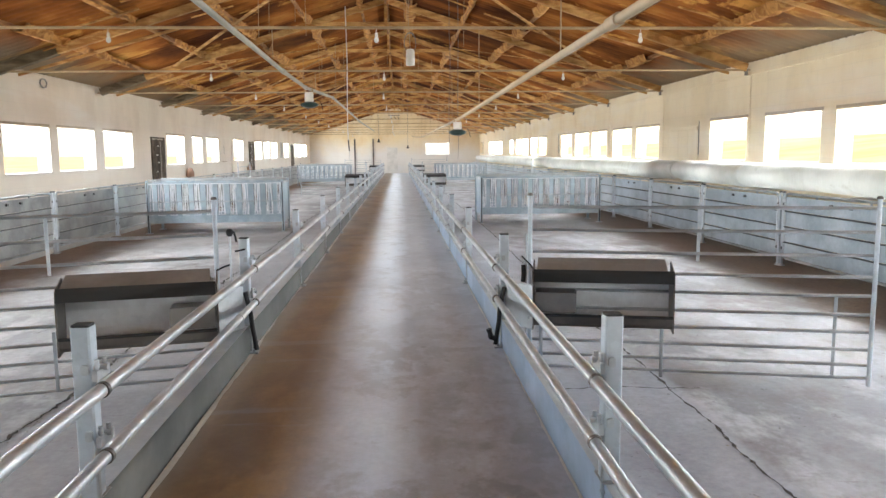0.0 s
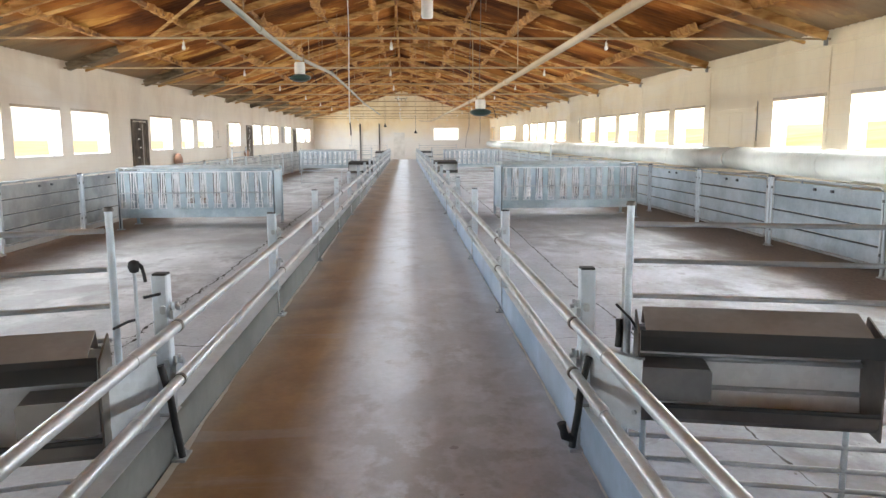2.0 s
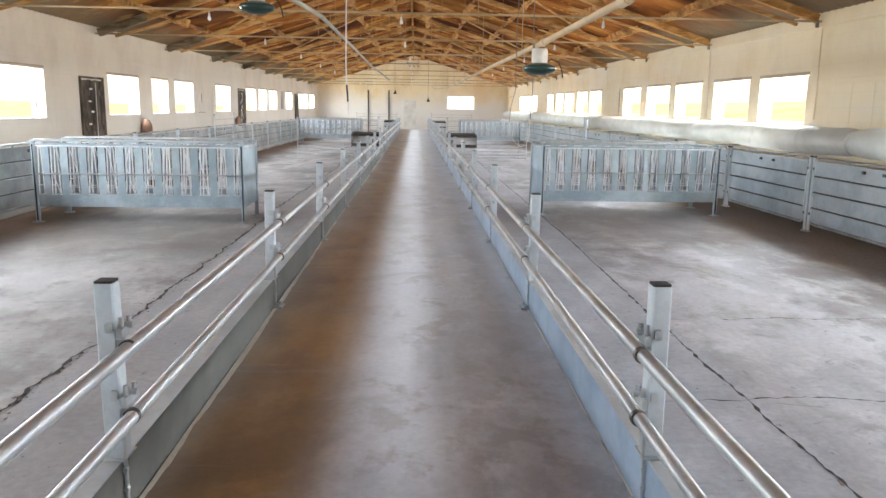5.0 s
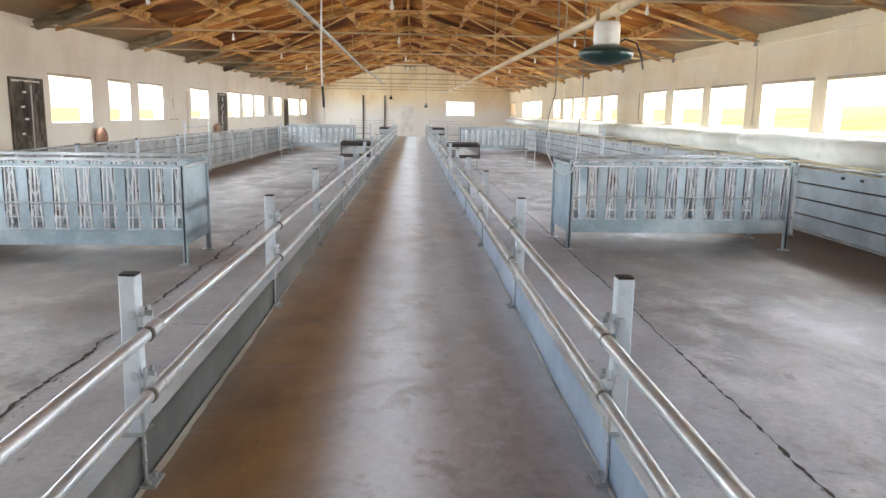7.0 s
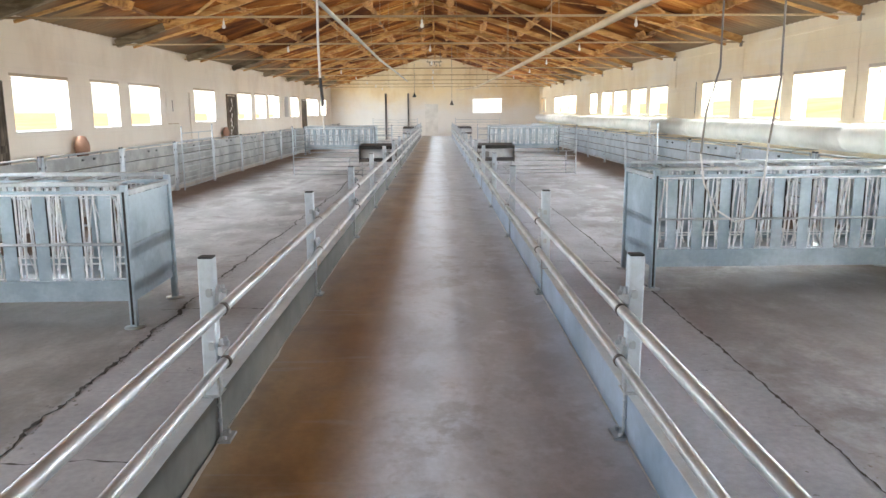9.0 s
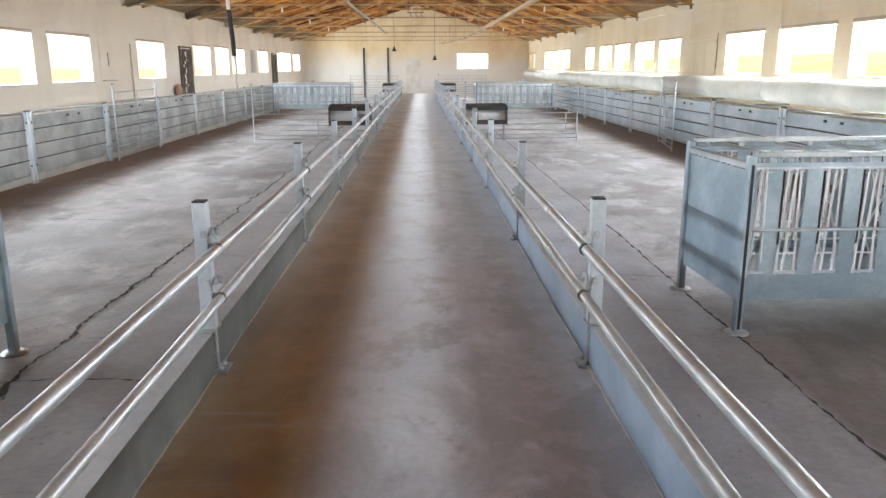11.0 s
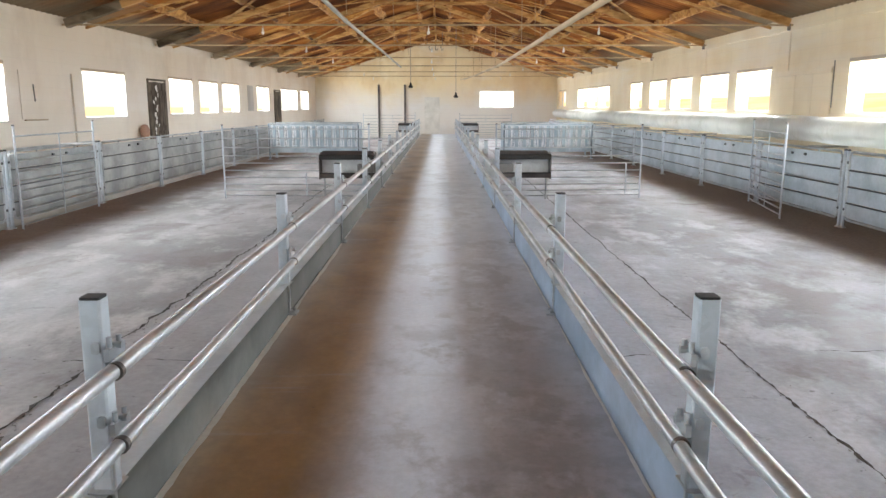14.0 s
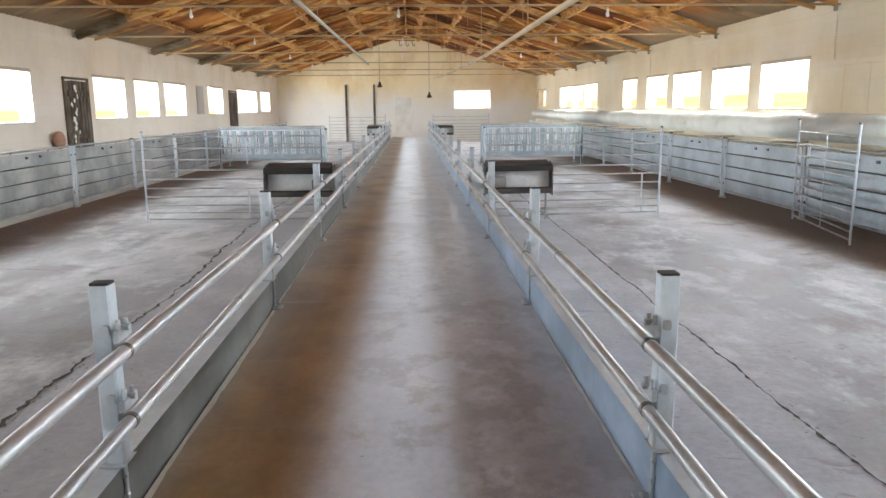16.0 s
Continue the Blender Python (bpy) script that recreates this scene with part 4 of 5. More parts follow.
# white plastic air duct along the east wall
def duct(y0, y1, seed):
    r = random.Random(seed)
    n = int((y1 - y0) / 0.3)
    m = 18
    vs, fs = [], []
    for i in range(n + 1):
        y = y0 + (y1 - y0) * i / n
        for j in range(m):
            a = 2 * math.pi * j / m
            sag = 0.010 * math.sin(y * 1.3 + a) + 0.006 * math.sin(y * 4.1 + 2 * a) + r.uniform(-0.003, 0.003)
            end = 0.85 if i in (0, n) else 1.0
            x = 5.83 + (0.235 + sag) * math.cos(a) * end
            z = 1.205 + climb(y) * 0.4 + (0.20 + sag) * math.sin(a) * end
            vs.append((min(x, XR - 0.004), y, z))
    for i in range(n):
        for j in range(m):
            fs.append((i * m + j, i * m + (j + 1) % m, (i + 1) * m + (j + 1) % m, (i + 1) * m + j))
    g = Geo().add(vs, fs, True)
    g.add(vs[:m] + vs[-m:], [tuple(range(m))[::-1], tuple(range(m, 2 * m))])
    t = thing("air_duct", "white plastic air duct lying along the wall", "duct", None, "wall ducts")
    part("sleeve", g, FILM, t)
    y = y0 + 1.2
    while y < y1:
        b = Geo().path([(min(5.83 + 0.246 * math.cos(k * 0.35), XR - 0.006), y, 1.205 + climb(y) * 0.4 + 0.211 * math.sin(k * 0.35)) for k in range(19)], 0.005, 5)
        part("band", b, FILM, t)
        y += 4.25
    return t


duct(-2.0, 15.1, 3)
duct(15.16, 54.5, 4)
g = Geo()
for y in [0.5 + 2.7 * k for k in range(20)]:
    g.bar((5.50, y, 0.99), (XR - 0.002, y, 0.99), 0.05, 0.03)
solid("duct_bracket", g, KERB, "row of brackets under the air duct", "bracket", "stuff")

# ---- aisle rails ----
POST_Y = [-0.33, 2.36, 5.02, 7.69, 10.38, 13.05, 15.67, 18.38, 21.09, 23.78, 26.47, 29.15, 31.84, 34.53, 37.2, 39.9, 42.6, 45.3, 48.0, 50.7, 53.4]


def barrier(side, face, rail_x, zs, board, label):
    """Steel-clad kerb with posts on it and two pipes along one edge of the aisle. side points away from the aisle."""
    t = thing("aisle_barrier", label, "barrier", pose(face, 0, 0), "aisle barriers")
    w, top = 0.064, 0.40
    rx = rail_x - face
    px = side * (w / 2 - 0.012)
    top += 0.005
    post = Geo().bar((px, 0, top), (px, 0, 1.008), w, w, 0.006, up=(0, 1, 0)).mesh("post", GALV_POST)
    cap = Geo().bar((px, 0, 1.006), (px, 0, 1.016), w - 0.006, w - 0.006, 0.003, up=(0, 1, 0)).mesh("cap", RUBBER)
    base = Geo().bar((px, -0.055, top + 0.004), (px, 0.055, top + 0.004), 0.08, 0.006, 0.002).mesh("base_plate", GALV)
    clamp = Geo()
    clamp.bar((0.0, -0.045, 0.038), (0.0, 0.045, 0.038), 0.014, 0.03, 0.002)
    clamp.tube((0, -0.025, 0.03), (0, -0.025, 0.078), 0.007, 8).tube((0, 0.028, 0.03), (0, 0.028, 0.07), 0.007, 8)
    clamp.tube((-0.02, 0.0, 0.052), (0.055, 0.0, 0.052), 0.009, 8).bar((0.03, -0.035, 0.052), (0.03, 0.035, 0.052), 0.02, 0.028, 0.004)
    clamp_me = clamp.mesh("clamp", GALV)
    ring_me = Geo().tube((0, -0.010, 0), (0, 0.010, 0), 0.0275, 16).mesh("ring", DARK_STEEL)
    stay_me = Geo().bar((0, 0, AZ + 0.005), (0, 0, zs[1] - 0.02), 0.010, 0.018, 0.002, up=(0, 1, 0)).tube((0, -0.012, 0.37), (0, 0.006, 0.37), 0.009, 8).tube((0, -0.012, 0.30), (0, 0.006, 0.30), 0.009, 8).mesh("stay", GALV)
    foot_me = Geo().bar((0, -0.055, AZ + 0.008), (0, 0.055, AZ + 0.008), 0.06, 0.012, 0.003).tube((0, 0.03, AZ + 0.01), (0, 0.03, AZ + 0.032), 0.010, 8).tube((0, -0.035, AZ + 0.01), (0, -0.035, AZ + 0.03), 0.010, 8).mesh("foot_plate", GALV)
    for y in POST_Y:
        p = part("post", post, None, t)
        p.location = (0, y, 0)
        p.rotation_euler = (0, rng.uniform(-0.008, 0.008), 0)
        part("cap", cap, None, p)
        part("base_plate", base, None, p)
        for z in zs:
            q = part("clamp", clamp_me, None, p)
            q.location = (rx * 0.6, 0.0, z)
            q.scale = (side * 1.25, 1.25, 1.25)
            q = part("ring", ring_me, None, p)
            q.location = (rx, -0.05, z)
        q = part("stay", stay_me, None, p)
        q.location = (-side * 0.012, -0.03, 0)
        q = part("foot_plate", foot_me, None, p)
        q.location = (-side * 0.032, -0.02, 0)
    for z, r in ((zs[0], 0.0245), (zs[1], 0.023)):
        y = YB + 0.5
        lengths = [6.1, 6.0, 5.9, 6.0, 6.0, 6.1, 6.0, 6.0, 6.0]
        k = 0
        while y < 53.6:
            e = min(53.8, y + lengths[k % 9])
            name = "top_rail" if z > 0.7 else "middle_rail"
            part(name, Geo().tube((rx, y, z), (rx, e - 0.002, z), r, 16), RAIL, t)
            part("sleeve", Geo().tube((rx, e - 0.05, z), (rx, e + 0.05, z), r + 0.0035, 16), RAIL, t)
            y, k = e, k + 1
    edges = [YB + 0.2] + POST_Y
    for a, b in zip(edges, edges[1:]):
        j = rng.uniform(-0.004, 0.004)
        g = Geo()
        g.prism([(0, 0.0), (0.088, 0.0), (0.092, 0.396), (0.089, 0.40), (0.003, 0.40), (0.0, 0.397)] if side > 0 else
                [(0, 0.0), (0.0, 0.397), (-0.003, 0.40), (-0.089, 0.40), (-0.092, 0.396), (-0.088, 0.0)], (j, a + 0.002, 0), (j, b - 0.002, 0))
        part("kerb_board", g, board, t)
        part("kerb_cap", Geo().bar((side * 0.047 + j, a + 0.002, 0.4025), (side * 0.047 + j, b - 0.002, 0.4025), 0.096, 0.004, 0.001), GALV_POST, t, "pale folded top of the kerb")
    return t


barrier(-1, -1.052, -1.0, (0.80, 0.568), SHADED_BOARD, "galvanised posts with two pipe rails on a steel kerb")
barrier(1, 0.727, 0.682, (0.782, 0.56), LIT_BOARD, "galvanised posts with two pipe rails on a lit-coloured steel kerb")
for x in (AL + 0.004, AR - 0.004):
    g = Geo()
    r = random.Random(int(x * 100))
    vs, fs = [], []
    y, k, w = YB, 0, 0.02
    while y < YE:
        w = min(0.034 if x < 0 else 0.018, max(0.004, w + r.uniform(-0.006, 0.006)))
        s = 1 if x < 0 else -1
        vs += [(x, y, AZ + 0.004), (x + s * w, y, AZ + 0.004)]
        if k:
            fs.append((2 * k - 2, 2 * k - 1, 2 * k + 1, 2 * k))
        k += 1
        y += 0.06
    solid("mortar_line", Geo().add(vs, fs), WHITE_ENAMEL, "pale mortar line along the kerb board", "mortar", "stuff")

# ---- pen fences ----
PITCH = 2.70


def fence_panel(sheet, label):
    """A hurdle one pitch long: a round-cornered tube frame filled with four folded sheet slats, hung between two posts."""
    t = thing("fence_panel", label, "fence", None, "pen fences")
    l = PITCH - 0.06
    for y in (0.03, l):
        post = part("upright", Geo().tube((0, y, 0.02), (0, y, 1.02), 0.022, 12), GALV_POST, t)
        part("cap", Geo().lathe([(0.0, 0.012), (0.016, 0.009), (0.024, 0.0), (0.024, -0.012)], (0, y, 1.02), 12), SLATE, post)
        part("foot", Geo().lathe([(0.0, 0.0), (0.05, 0.0), (0.05, 0.008), (0.028, 0.014), (0.026, 0.03)], (0, y, 0), 12), GALV, post)
        for z in (0.25, 0.86):
            e = 1 if y < 1 else -1
            part("hinge", Geo().bar((-0.010, y + e * 0.01, z), (-0.010, y + e * 0.055, z), 0.022, 0.035, 0.004), SLATE, post, "dark pin hinge")
    a, b, lo, hi, c = 0.085, l - 0.055, 0.115, 1.0, 0.075
    ring = []
    for cy, cz, start in ((b - c, hi - c, 0), (a + c, hi - c, 1), (a + c, lo + c, 2), (b - c, lo + c, 3)):
        ring += [(-0.006, cy + c * math.cos(math.pi / 2 * (start + k / 4)), cz + c * math.sin(math.pi / 2 * (start + k / 4))) for k in range(5)]
    part("frame", Geo().path(ring + [ring[0]], 0.0165, 8), GALV, t)
    for k in range(4):
        z = 0.135 + 0.213 * k
        g = Geo()
        g.prism([(-0.006, 0.0), (0.006, 0.0), (0.012, 0.018), (0.003, 0.034), (0.003, 0.150), (0.012, 0.168), (0.006, 0.186), (-0.006, 0.186)], (0, a + 0.016, z), (0, b - 0.016, z))
        part("slat", g, sheet, t)
        if k:
            part("rail", Geo().tube((-0.010, a, z - 0.0135), (-0.010, b, z - 0.0135), 0.011, 8), SLATE, t, "dark steel rail")
    for y in (0.75, 1.85):
        part("stiffener", Geo().bar((0.012, y, 0.1), (0.012, y, 0.99), 0.012, 0.03, 0.002, up=(0, 1, 0)), sheet, t)
    for y in (1.05, 1.45):
        part("latch", Geo().bar((-0.022, y, 0.90), (-0.022, y + 0.05, 0.90), 0.022, 0.035, 0.004), SLATE, t, "small black latch")
    return t


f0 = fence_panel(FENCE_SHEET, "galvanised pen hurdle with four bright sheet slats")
f0.matrix_world = pose(5.29, -19.85, 0)
for k in range(1, 27):
    copy_thing(f0, pose(5.29, -19.85 + PITCH * k, 0))
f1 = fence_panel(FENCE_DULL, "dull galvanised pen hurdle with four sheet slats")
f1.matrix_world = pose(-5.66, -20.0 + PITCH, 0.0, 0, 0, 180)
for k in range(1, 27):
    copy_thing(f1, pose(-5.66, -20.0 + PITCH * (k + 1), 0.0, 0, 0, 180))


def gate(name, length, m, label, group, high=1.29, stays=((0.43, 0.82, 1.19), (0.43, 0.05, 0.45))):
    """A tall tube gate with ten rails; hinge post at the origin, leaf along +x."""
    t = thing(name, label, "gate", m, group)
    part("hinge_post", Geo().tube((0, 0, 0), (0, 0, high), 0.0155, 12), GALV_POST, t)
    part("latch_post", Geo().tube((length, 0, 0), (length, 0, high - 0.02), 0.015, 12), GALV_POST, t)
    for x, z in ((0, high), (length, high - 0.02)):
        part("cap", Geo().lathe([(0.0, 0.010), (0.015, 0.008), (0.020, 0.0), (0.020, -0.01)], (x, 0, z), 12), DARK_STEEL, t)
    for z in (1.20, 1.04, 0.885, 0.741, 0.615, 0.488, 0.37, 0.25, 0.145, 0.055):
        part("rail", Geo().tube((0.02, 0, z), (length - 0.02, 0, z), 0.0115, 10), GALV, t)
    for along, low, top in stays:
        part("stay", Geo().bar((length * along, 0.016, low), (length * along, 0.016, top), 0.010, 0.022, 0.002, up=(1, 0, 0)), GALV_POST, t)
    return t


def trough(m, flip, hood=HOOD_STEEL, hood_look="brown-grey sloping hood"):
    """A hooded tipping drinker: sloping hood, fascia, end plates, back, curved pan and a float cover."""
    t = thing("drinking_trough", "steel drinking trough with a dark sloping hood", "trough", m, "drinking troughs")
    L = 0.94
    prof = [(0.0, 0.0), (0.36, 0.0), (0.40, 0.05), (0.40, 0.34), (0.38, 0.39), (0.34, 0.46), (0.02, 0.405), (0.0, 0.33)]

    def end(x0, x1):
        e = Geo()
        a = [(x0, y, z) for y, z in prof]
        b = [(x1, y, z) for y, z in prof]
        n = len(prof)
        e.add(a + b, [tuple(range(n)), tuple(range(n, 2 * n))[::-1]] + [(i, (i + 1) % n, n + (i + 1) % n, n + i) for i in range(n)])
        return e
    part("end_plate", end(0.0, 0.008), DARK_STEEL, t)
    part("end_plate", end(L - 0.008, L), DARK_STEEL, t)

    def sheet(points, x0, x1, th):
        pts = [Vector((0, y, z)) for y, z in points]
        low = []
        for i, p in enumerate(pts):
            d = (pts[min(i + 1, len(pts) - 1)] - pts[max(i - 1, 0)]).normalized()
            low.append(p + Vector((0, d.z, -d.y)) * th)
        k = len(pts)
        ring = pts + low[::-1]
        m = 2 * k
        vs = [(x, p.y, p.z) for x in (x0, x1) for p in ring]
        fs = [(i, (i + 1) % m, m + (i + 1) % m, m + i) for i in range(m)]
        for o in (0, m):
            fs += [(o + i, o + i + 1, o + m - 2 - i, o + m - 1 - i) for i in range(k - 1)]
        return Geo().add(vs, fs)
    part("hood", sheet([(0.02, 0.415), (0.18, 0.447), (0.34, 0.475), (0.40, 0.40)], 0.03, L - 0.045, 0.008), hood, t, hood_look)
    part("fascia", sheet([(0.014, 0.418), (0.004, 0.395), (0.0, 0.335)], 0.009, L - 0.009, 0.010), BLACK_PAINT, t, "black folded front edge")
    part("back", sheet([(0.395, 0.39), (0.40, 0.24), (0.385, 0.12), (0.345, 0.03)], 0.009, L - 0.009, 0.006), TROUGH_STEEL, t)
    part("pan", sheet([(0.34, 0.03), (0.20, 0.02), (0.06, 0.025), (0.02, 0.05), (0.0, 0.105)], 0.009, L - 0.009, 0.006), DARK_STEEL, t)
    part("lip", Geo().tube((0.009, 0.0, 0.108), (L - 0.009, 0.0, 0.108), 0.011, 10), BLACK_PAINT, t)
    x0 = 0.012 if not flip else L - 0.30
    part("float_cover", Geo().bar((x0 + 0.145, 0.03, 0.19), (x0 + 0.145, 0.30, 0.19), 0.28, 0.14, 0.012), FLOAT_STEEL, t, "brown-grey float cover")
    for x in (0.05, L - 0.05):
        part("hanger", Geo().bar((x, 0.405, 0.1), (x, 0.405, 0.40), 0.03, 0.012, 0.002, up=(0, 1, 0)), GALV, t)
        part("leg", Geo().tube((x, 0.37, -0.365), (x, 0.37, 0.03), 0.014, 10), GALV, t)
    return t


def link_plate(x0, y0, x1, y1):
    """Folded sheet set slantwise to close the gap between rail post and trough."""
    w = math.hypot(x1 - x0, y1 - y0)
    t = thing("link_plate", "bright folded sheet plate between post and trough", "plate",
              pose((x0 + x1) / 2, (y0 + y1) / 2, 0, 0, 0, math.degrees(math.atan2(y1 - y0, x1 - x0))), "link plates")
    part("sheet", Geo().bar((0, 0, 0.404), (0, 0, 0.70), w, 0.005, 0.001, up=(0, 1, 0)), GALV_BRIGHT, t)
    part("flange", Geo().bar((-w / 2, 0.0, 0.703), (w / 2, 0.0, 0.703), 0.03, 0.005, 0.001), GALV, t)
    for x in (-w * 0.4, w * 0.4):
        part("bolt", Geo().tube((x, -0.012, 0.48), (x, 0.012, 0.48), 0.010, 8), GALV, t)
    return t


def drop_latch(x, y, rod, label):
    """Thin rod with black grips beside the first post."""
    t = thing("gate_latch", label, "latch", pose(x, y, 0), "gate latches")
    part("rod", Geo().tube((0, 0, 0.25), (0, 0, rod), 0.008, 8), GALV, t)
    part("arm", Geo().path([(0, 0, 0.84), (-0.04, 0, 0.83), (-0.10, 0, 0.80)], 0.006), RUBBER, t)
    part("grip", Geo().lathe([(0.0, -0.03), (0.018, -0.022), (0.025, 0.0), (0.02, 0.02), (0.0, 0.028)], (0, 0, rod + 0.02), 12).path([(0.01, 0, rod + 0.035), (0.03, 0, rod + 0.02), (0.038, 0.0, rod - 0.015), (0.042, 0.0, rod - 0.045)], 0.0075), RUBBER, t, "black rubber grip")
    part("strap", Geo().bar((0.03, 0.0, 0.93), (0.10, 0.0, 0.945), 0.008, 0.012, 0.002), RUBBER, t, "thin black strap")
    return t


for y in (5.05, 29.2, 53.4):
    far = "open tube gate with ten rails across the pen"
    near = y < 10
    cover = (HOOD_STEEL, "brown-grey sloping hood") if near else (SLATE, "black sloping hood")
    flat = Matrix.Diagonal((1.0, 0.62, 1.0, 1.0))
    gate("pen_gate", 2.27 if near else 2.56, pose(0.93, y - 0.01, 0, 0, 0, -13.5 if near else 4.0), far, "pen gates", 1.29, ((0.505, 0.83, 1.22), (0.90, 0.05, 0.62)))
    gate("pen_gate", 2.40 if near else 2.56, pose(-1.255, y - 0.06, 0, 0, 0, 195.5 if near else 176.0), far, "pen gates")
    trough(pose(0.905, y - (0.25 if near else 0.36), 0.37, 0, 0, -13.0 if near else 2.0) @ flat, False, *cover)
    trough(pose(-2.07, y - (0.70 if near else 0.40), 0.37, 0, 0, 12.0 if near else -2.0) @ flat, True, *cover)
    link_plate(0.735, y - 0.15, 0.885, y - 0.37)
    link_plate(-1.20, y - 0.395, -1.062, y - 0.17)
drop_latch(-1.145, 4.93, 1.04, "gate latch rod with a black rubber grip")
t = thing("gate_latch", "gate latch with a black hanging grip", "latch", pose(0.89, 4.98, 0), "gate latches")
part("rod", Geo().tube((0, 0, 0.25), (0, 0, 1.02), 0.007, 8), GALV, t)
part("arm", Geo().path([(-0.03, 0, 0.86), (0.03, -0.01, 0.80), (0.07, -0.01, 0.74)], 0.006), RUBBER, t)
part("grip", Geo().path([(-0.02, -0.02, 0.80), (-0.02, -0.03, 0.74), (-0.025, -0.03, 0.68)], 0.016), RUBBER, t, "black rubber grip")
for x, s in ((-1.02, -1), (0.695, 1)):
    t = thing("foot_lever", "black rubber foot lever on the kerb board", "lever", pose(x, 4.95, AZ), "foot levers")
    part("lever", Geo().path([(0.03 * s, -0.06, 0.45), (0.0, -0.05, 0.30), (-0.004 * s, -0.03, 0.2), (-0.02 * s, -0.03, 0.10), (-0.028 * s, -0.03, 0.04)], 0.016), RUBBER, t)
    if s > 0:
        part("pad", Geo().path([(-0.024 * s, -0.03, 0.08), (-0.06 * s, -0.03, 0.09), (-0.076 * s, -0.03, 0.15)], 0.021), RUBBER, t)
gate("side_gate", 2.05, pose(5.20, 28.82, 0, 0, 0, -100.5), "tall tube gate swung open along the fence", "side gates", 1.37, ((0.5, 0.05, 1.2),))
gate("side_gate", 2.30, pose(-5.53, 28.2, 0, 0, 0, -89.0), "tall tube gate swung open along the fence", "side gates", 1.36, ((0.5, 0.05, 1.2),))

# ---- hay racks ----


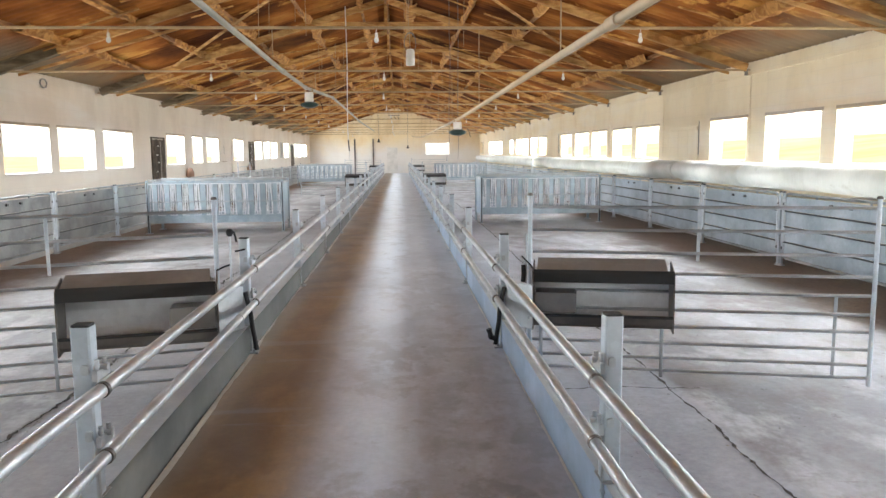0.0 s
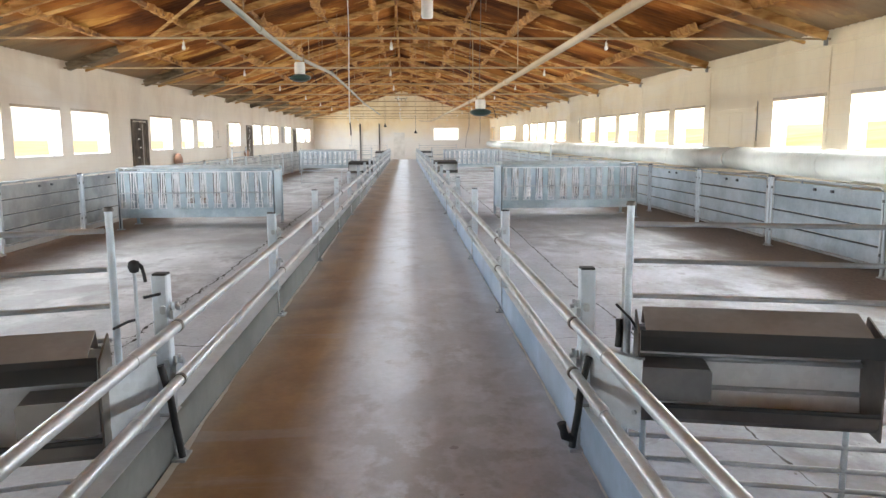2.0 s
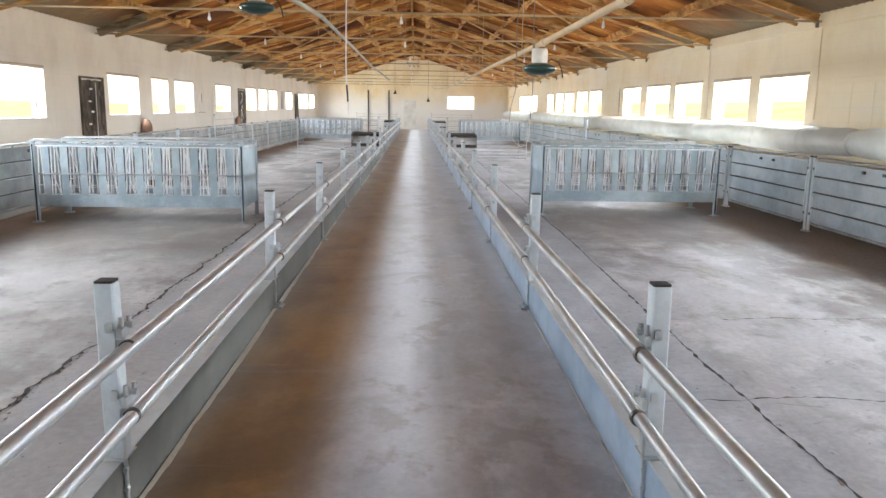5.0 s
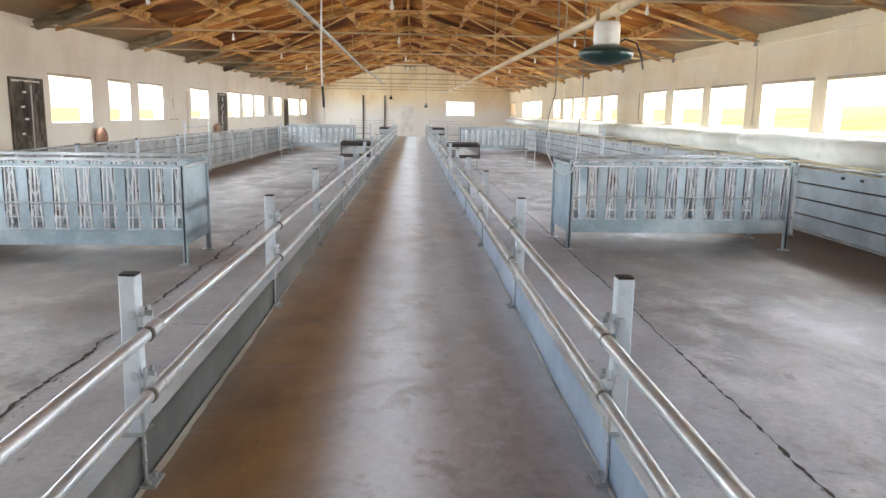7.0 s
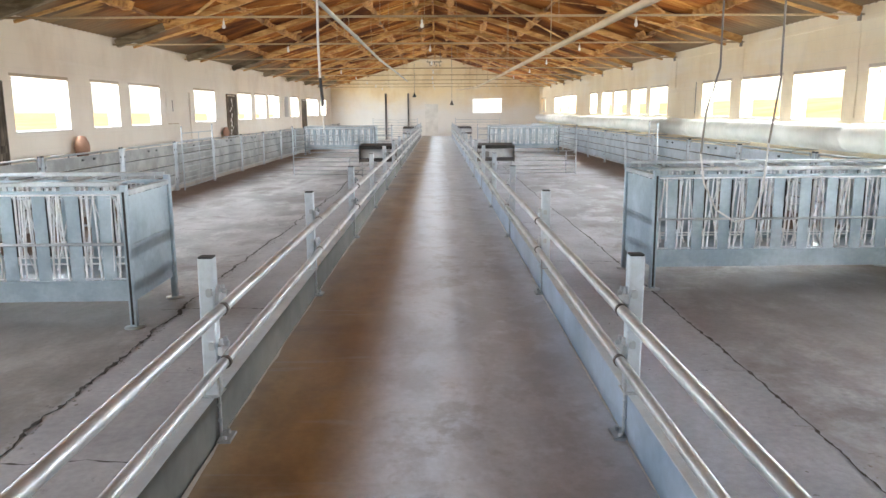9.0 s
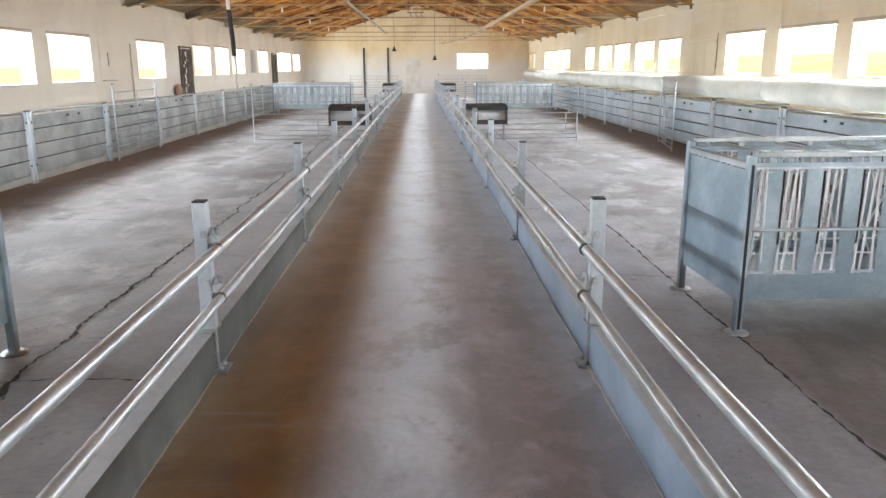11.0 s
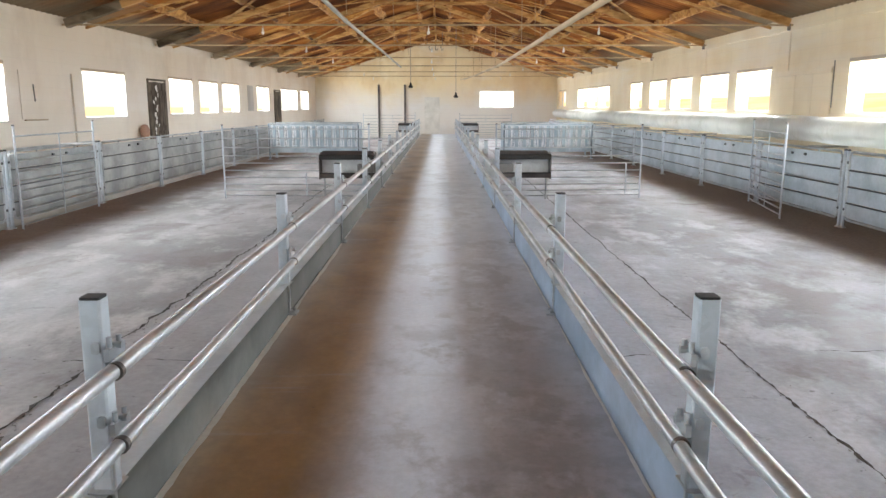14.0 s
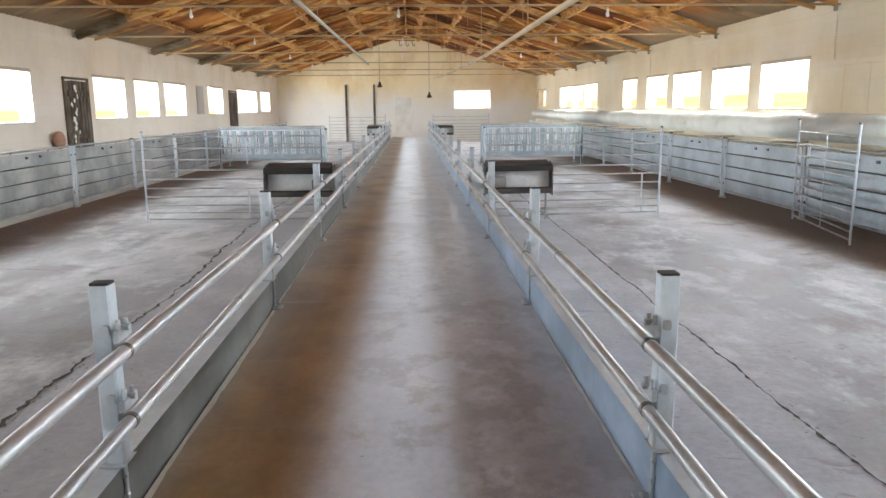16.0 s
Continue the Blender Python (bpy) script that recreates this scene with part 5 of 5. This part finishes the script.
def hay_rack():
    """Box feeder: four legs, end sheets, slatted long sides, inner V of rods, tray and top rails. Origin at a front corner."""
    t = thing("hay_rack", "galvanised box hay rack with wide slats", "hay rack", None, "hay racks")
    L, W, H = 2.72, 0.95, 1.10
    for x in (0.0, L):
        for y in (0.0, W):
            leg = part("leg", Geo().bar((x, y, 0.0), (x, y, H - 0.01), 0.05, 0.05, 0.005, up=(0, 1, 0)), GALV_SHEET, t)
            s = -1 if y < 0.1 else 1
            part("slot", Geo().bar((x, y + s * 0.0255, 0.03), (x, y + s * 0.0255, H - 0.06), 0.018, 0.003, 0.0005, up=(0, 1, 0)), RUBBER, leg, "dark open slot")
            part("foot_plate", Geo().lathe([(0.0, 0.0), (0.075, 0.0), (0.075, 0.008), (0.03, 0.014), (0.0, 0.014)], (x, y, 0), 16), GALV, leg)
        part("end_sheet", Geo().bar((x, W / 2, 0.20), (x, W / 2, 1.0), W - 0.05, 0.005, 0.001, up=(1, 0, 0)), GALV_SHEET, t)
        part("end_rail", Geo().bar((x, 0.025, 1.03), (x, W - 0.025, 1.03), 0.04, 0.04, 0.004), GALV, t)
        part("end_rib", Geo().bar((x, 0.025, 0.62), (x, W - 0.025, 0.62), 0.012, 0.03, 0.002), GALV_SHEET, t)
    for y, s in ((0.0, -1), (W, 1)):
        part("top_rail", Geo().bar((0.025, y, 1.098), (L - 0.025, y, 1.098), 0.06, 0.03, 0.004), GALV, t)
        part("header", Geo().bar((0.025, y, 1.035), (L - 0.025, y, 1.035), 0.006, 0.03, 0.001), GALV_SHEET, t)
        part("apron", Geo().bar((0.025, y, 0.285), (L - 0.025, y, 0.285), 0.006, 0.15, 0.001).bar((0.025, y, 0.365), (L - 0.025, y, 0.365), 0.03, 0.014, 0.002), GALV_SHEET, t)
        part("middle_bar", Geo().tube((0.025, y + s * 0.02, 0.65), (L - 0.025, y + s * 0.02, 0.65), 0.011, 8), GALV, t)
        for k in range(11):
            part("stud", Geo().bar((0.12 + (L - 0.24) * k / 10, y, 1.052), (0.12 + (L - 0.24) * k / 10, y, 1.084), 0.035, 0.02, 0.002, up=(0, 1, 0)), GALV, t)
        n = 11
        for k in range(n):
            x = 0.025 + (L - 0.05) * (k + 0.5) / n
            part("slat", Geo().bar((x, y, 0.37), (x, y, 1.02), 0.098, 0.005, 0.001, up=(0, 1, 0)), GALV_SHEET, t)
            # Narrow black strip along one side of each slat.
            part("slat_strip", Geo().bar((x + 0.056, y + s * 0.004, 0.56), (x + 0.056, y + s * 0.004, 1.0), 0.008, 0.012, 0.002, up=(0, 1, 0)), RUBBER, t, "narrow dark strip beside the slat")
        for k in range(n + 1):
            x = min(max(0.025 + (L - 0.05) * k / n, 0.07), L - 0.07)
            part("gap_lip", Geo().bar((x - 0.06, y + s * 0.008, 0.385), (x + 0.06, y + s * 0.008, 0.385), 0.016, 0.012, 0.002), GALV_POST, t)
            part("gap_bar", Geo().tube((x - 0.06, y + s * 0.006, 0.995), (x + 0.06, y + s * 0.006, 0.995), 0.006, 6), GALV_POST, t)
    for k in range(7):
        x = 0.2 + (L - 0.4) * k / 6
        part("top_bar", Geo().tube((x, 0.02, 1.075), (x, W - 0.02, 1.075), 0.010, 8), GALV, t)
    part("tray", Geo().bar((0.03, W / 2, 0.30), (L - 0.03, W / 2, 0.30), W - 0.02, 0.006, 0.001), GALV_SHEET, t)
    g = Geo()
    for s in (-1, 1):
        face = W / 2 + 0.006
        for k in range(12):
            x = min(max(0.025 + (L - 0.05) * k / 11, 0.06), L - 0.06)
            for o, lean in ((-0.052, 0.012), (-0.010, 0.018), (0.046, -0.012)):
                g.tube((x + o + lean * (1 + 0.5 * math.sin(3.0 * k)), W / 2 + s * face, 1.02), (x + o - lean * 0.6, W / 2 + s * (face - 0.012), 0.37), 0.0082, 6)
            g.tube((x - 0.05, W / 2 + s * (face - 0.012), 0.50), (x + 0.05, W / 2 + s * (face - 0.012), 0.50), 0.006, 6)
        for k in range(16):
            x = 0.1 + (L - 0.2) * k / 15
            g.tube((x, W / 2 + s * 0.40, 0.98), (x + 0.03 * (-1) ** k, W / 2 + s * 0.06, 0.34), 0.0075, 6)
        for z, o in ((1.018, face), (0.375, face - 0.05)):
            g.tube((0.03, W / 2 + s * o, z), (L - 0.03, W / 2 + s * o, z), 0.008, 6)
    part("rod_grid", g, ROD, t, "inner grid of thin bright rods")
    return t


r0 = hay_rack()
r0.matrix_world = pose(1.862, 16.61, 0, 0, 0, 1.3)
copy_thing(r0, pose(-5.13, 15.42, 0, 0, 0, 1.2))
copy_thing(r0, pose(1.95, 39.6, 0))
copy_thing(r0, pose(-5.25, 39.3, 0))
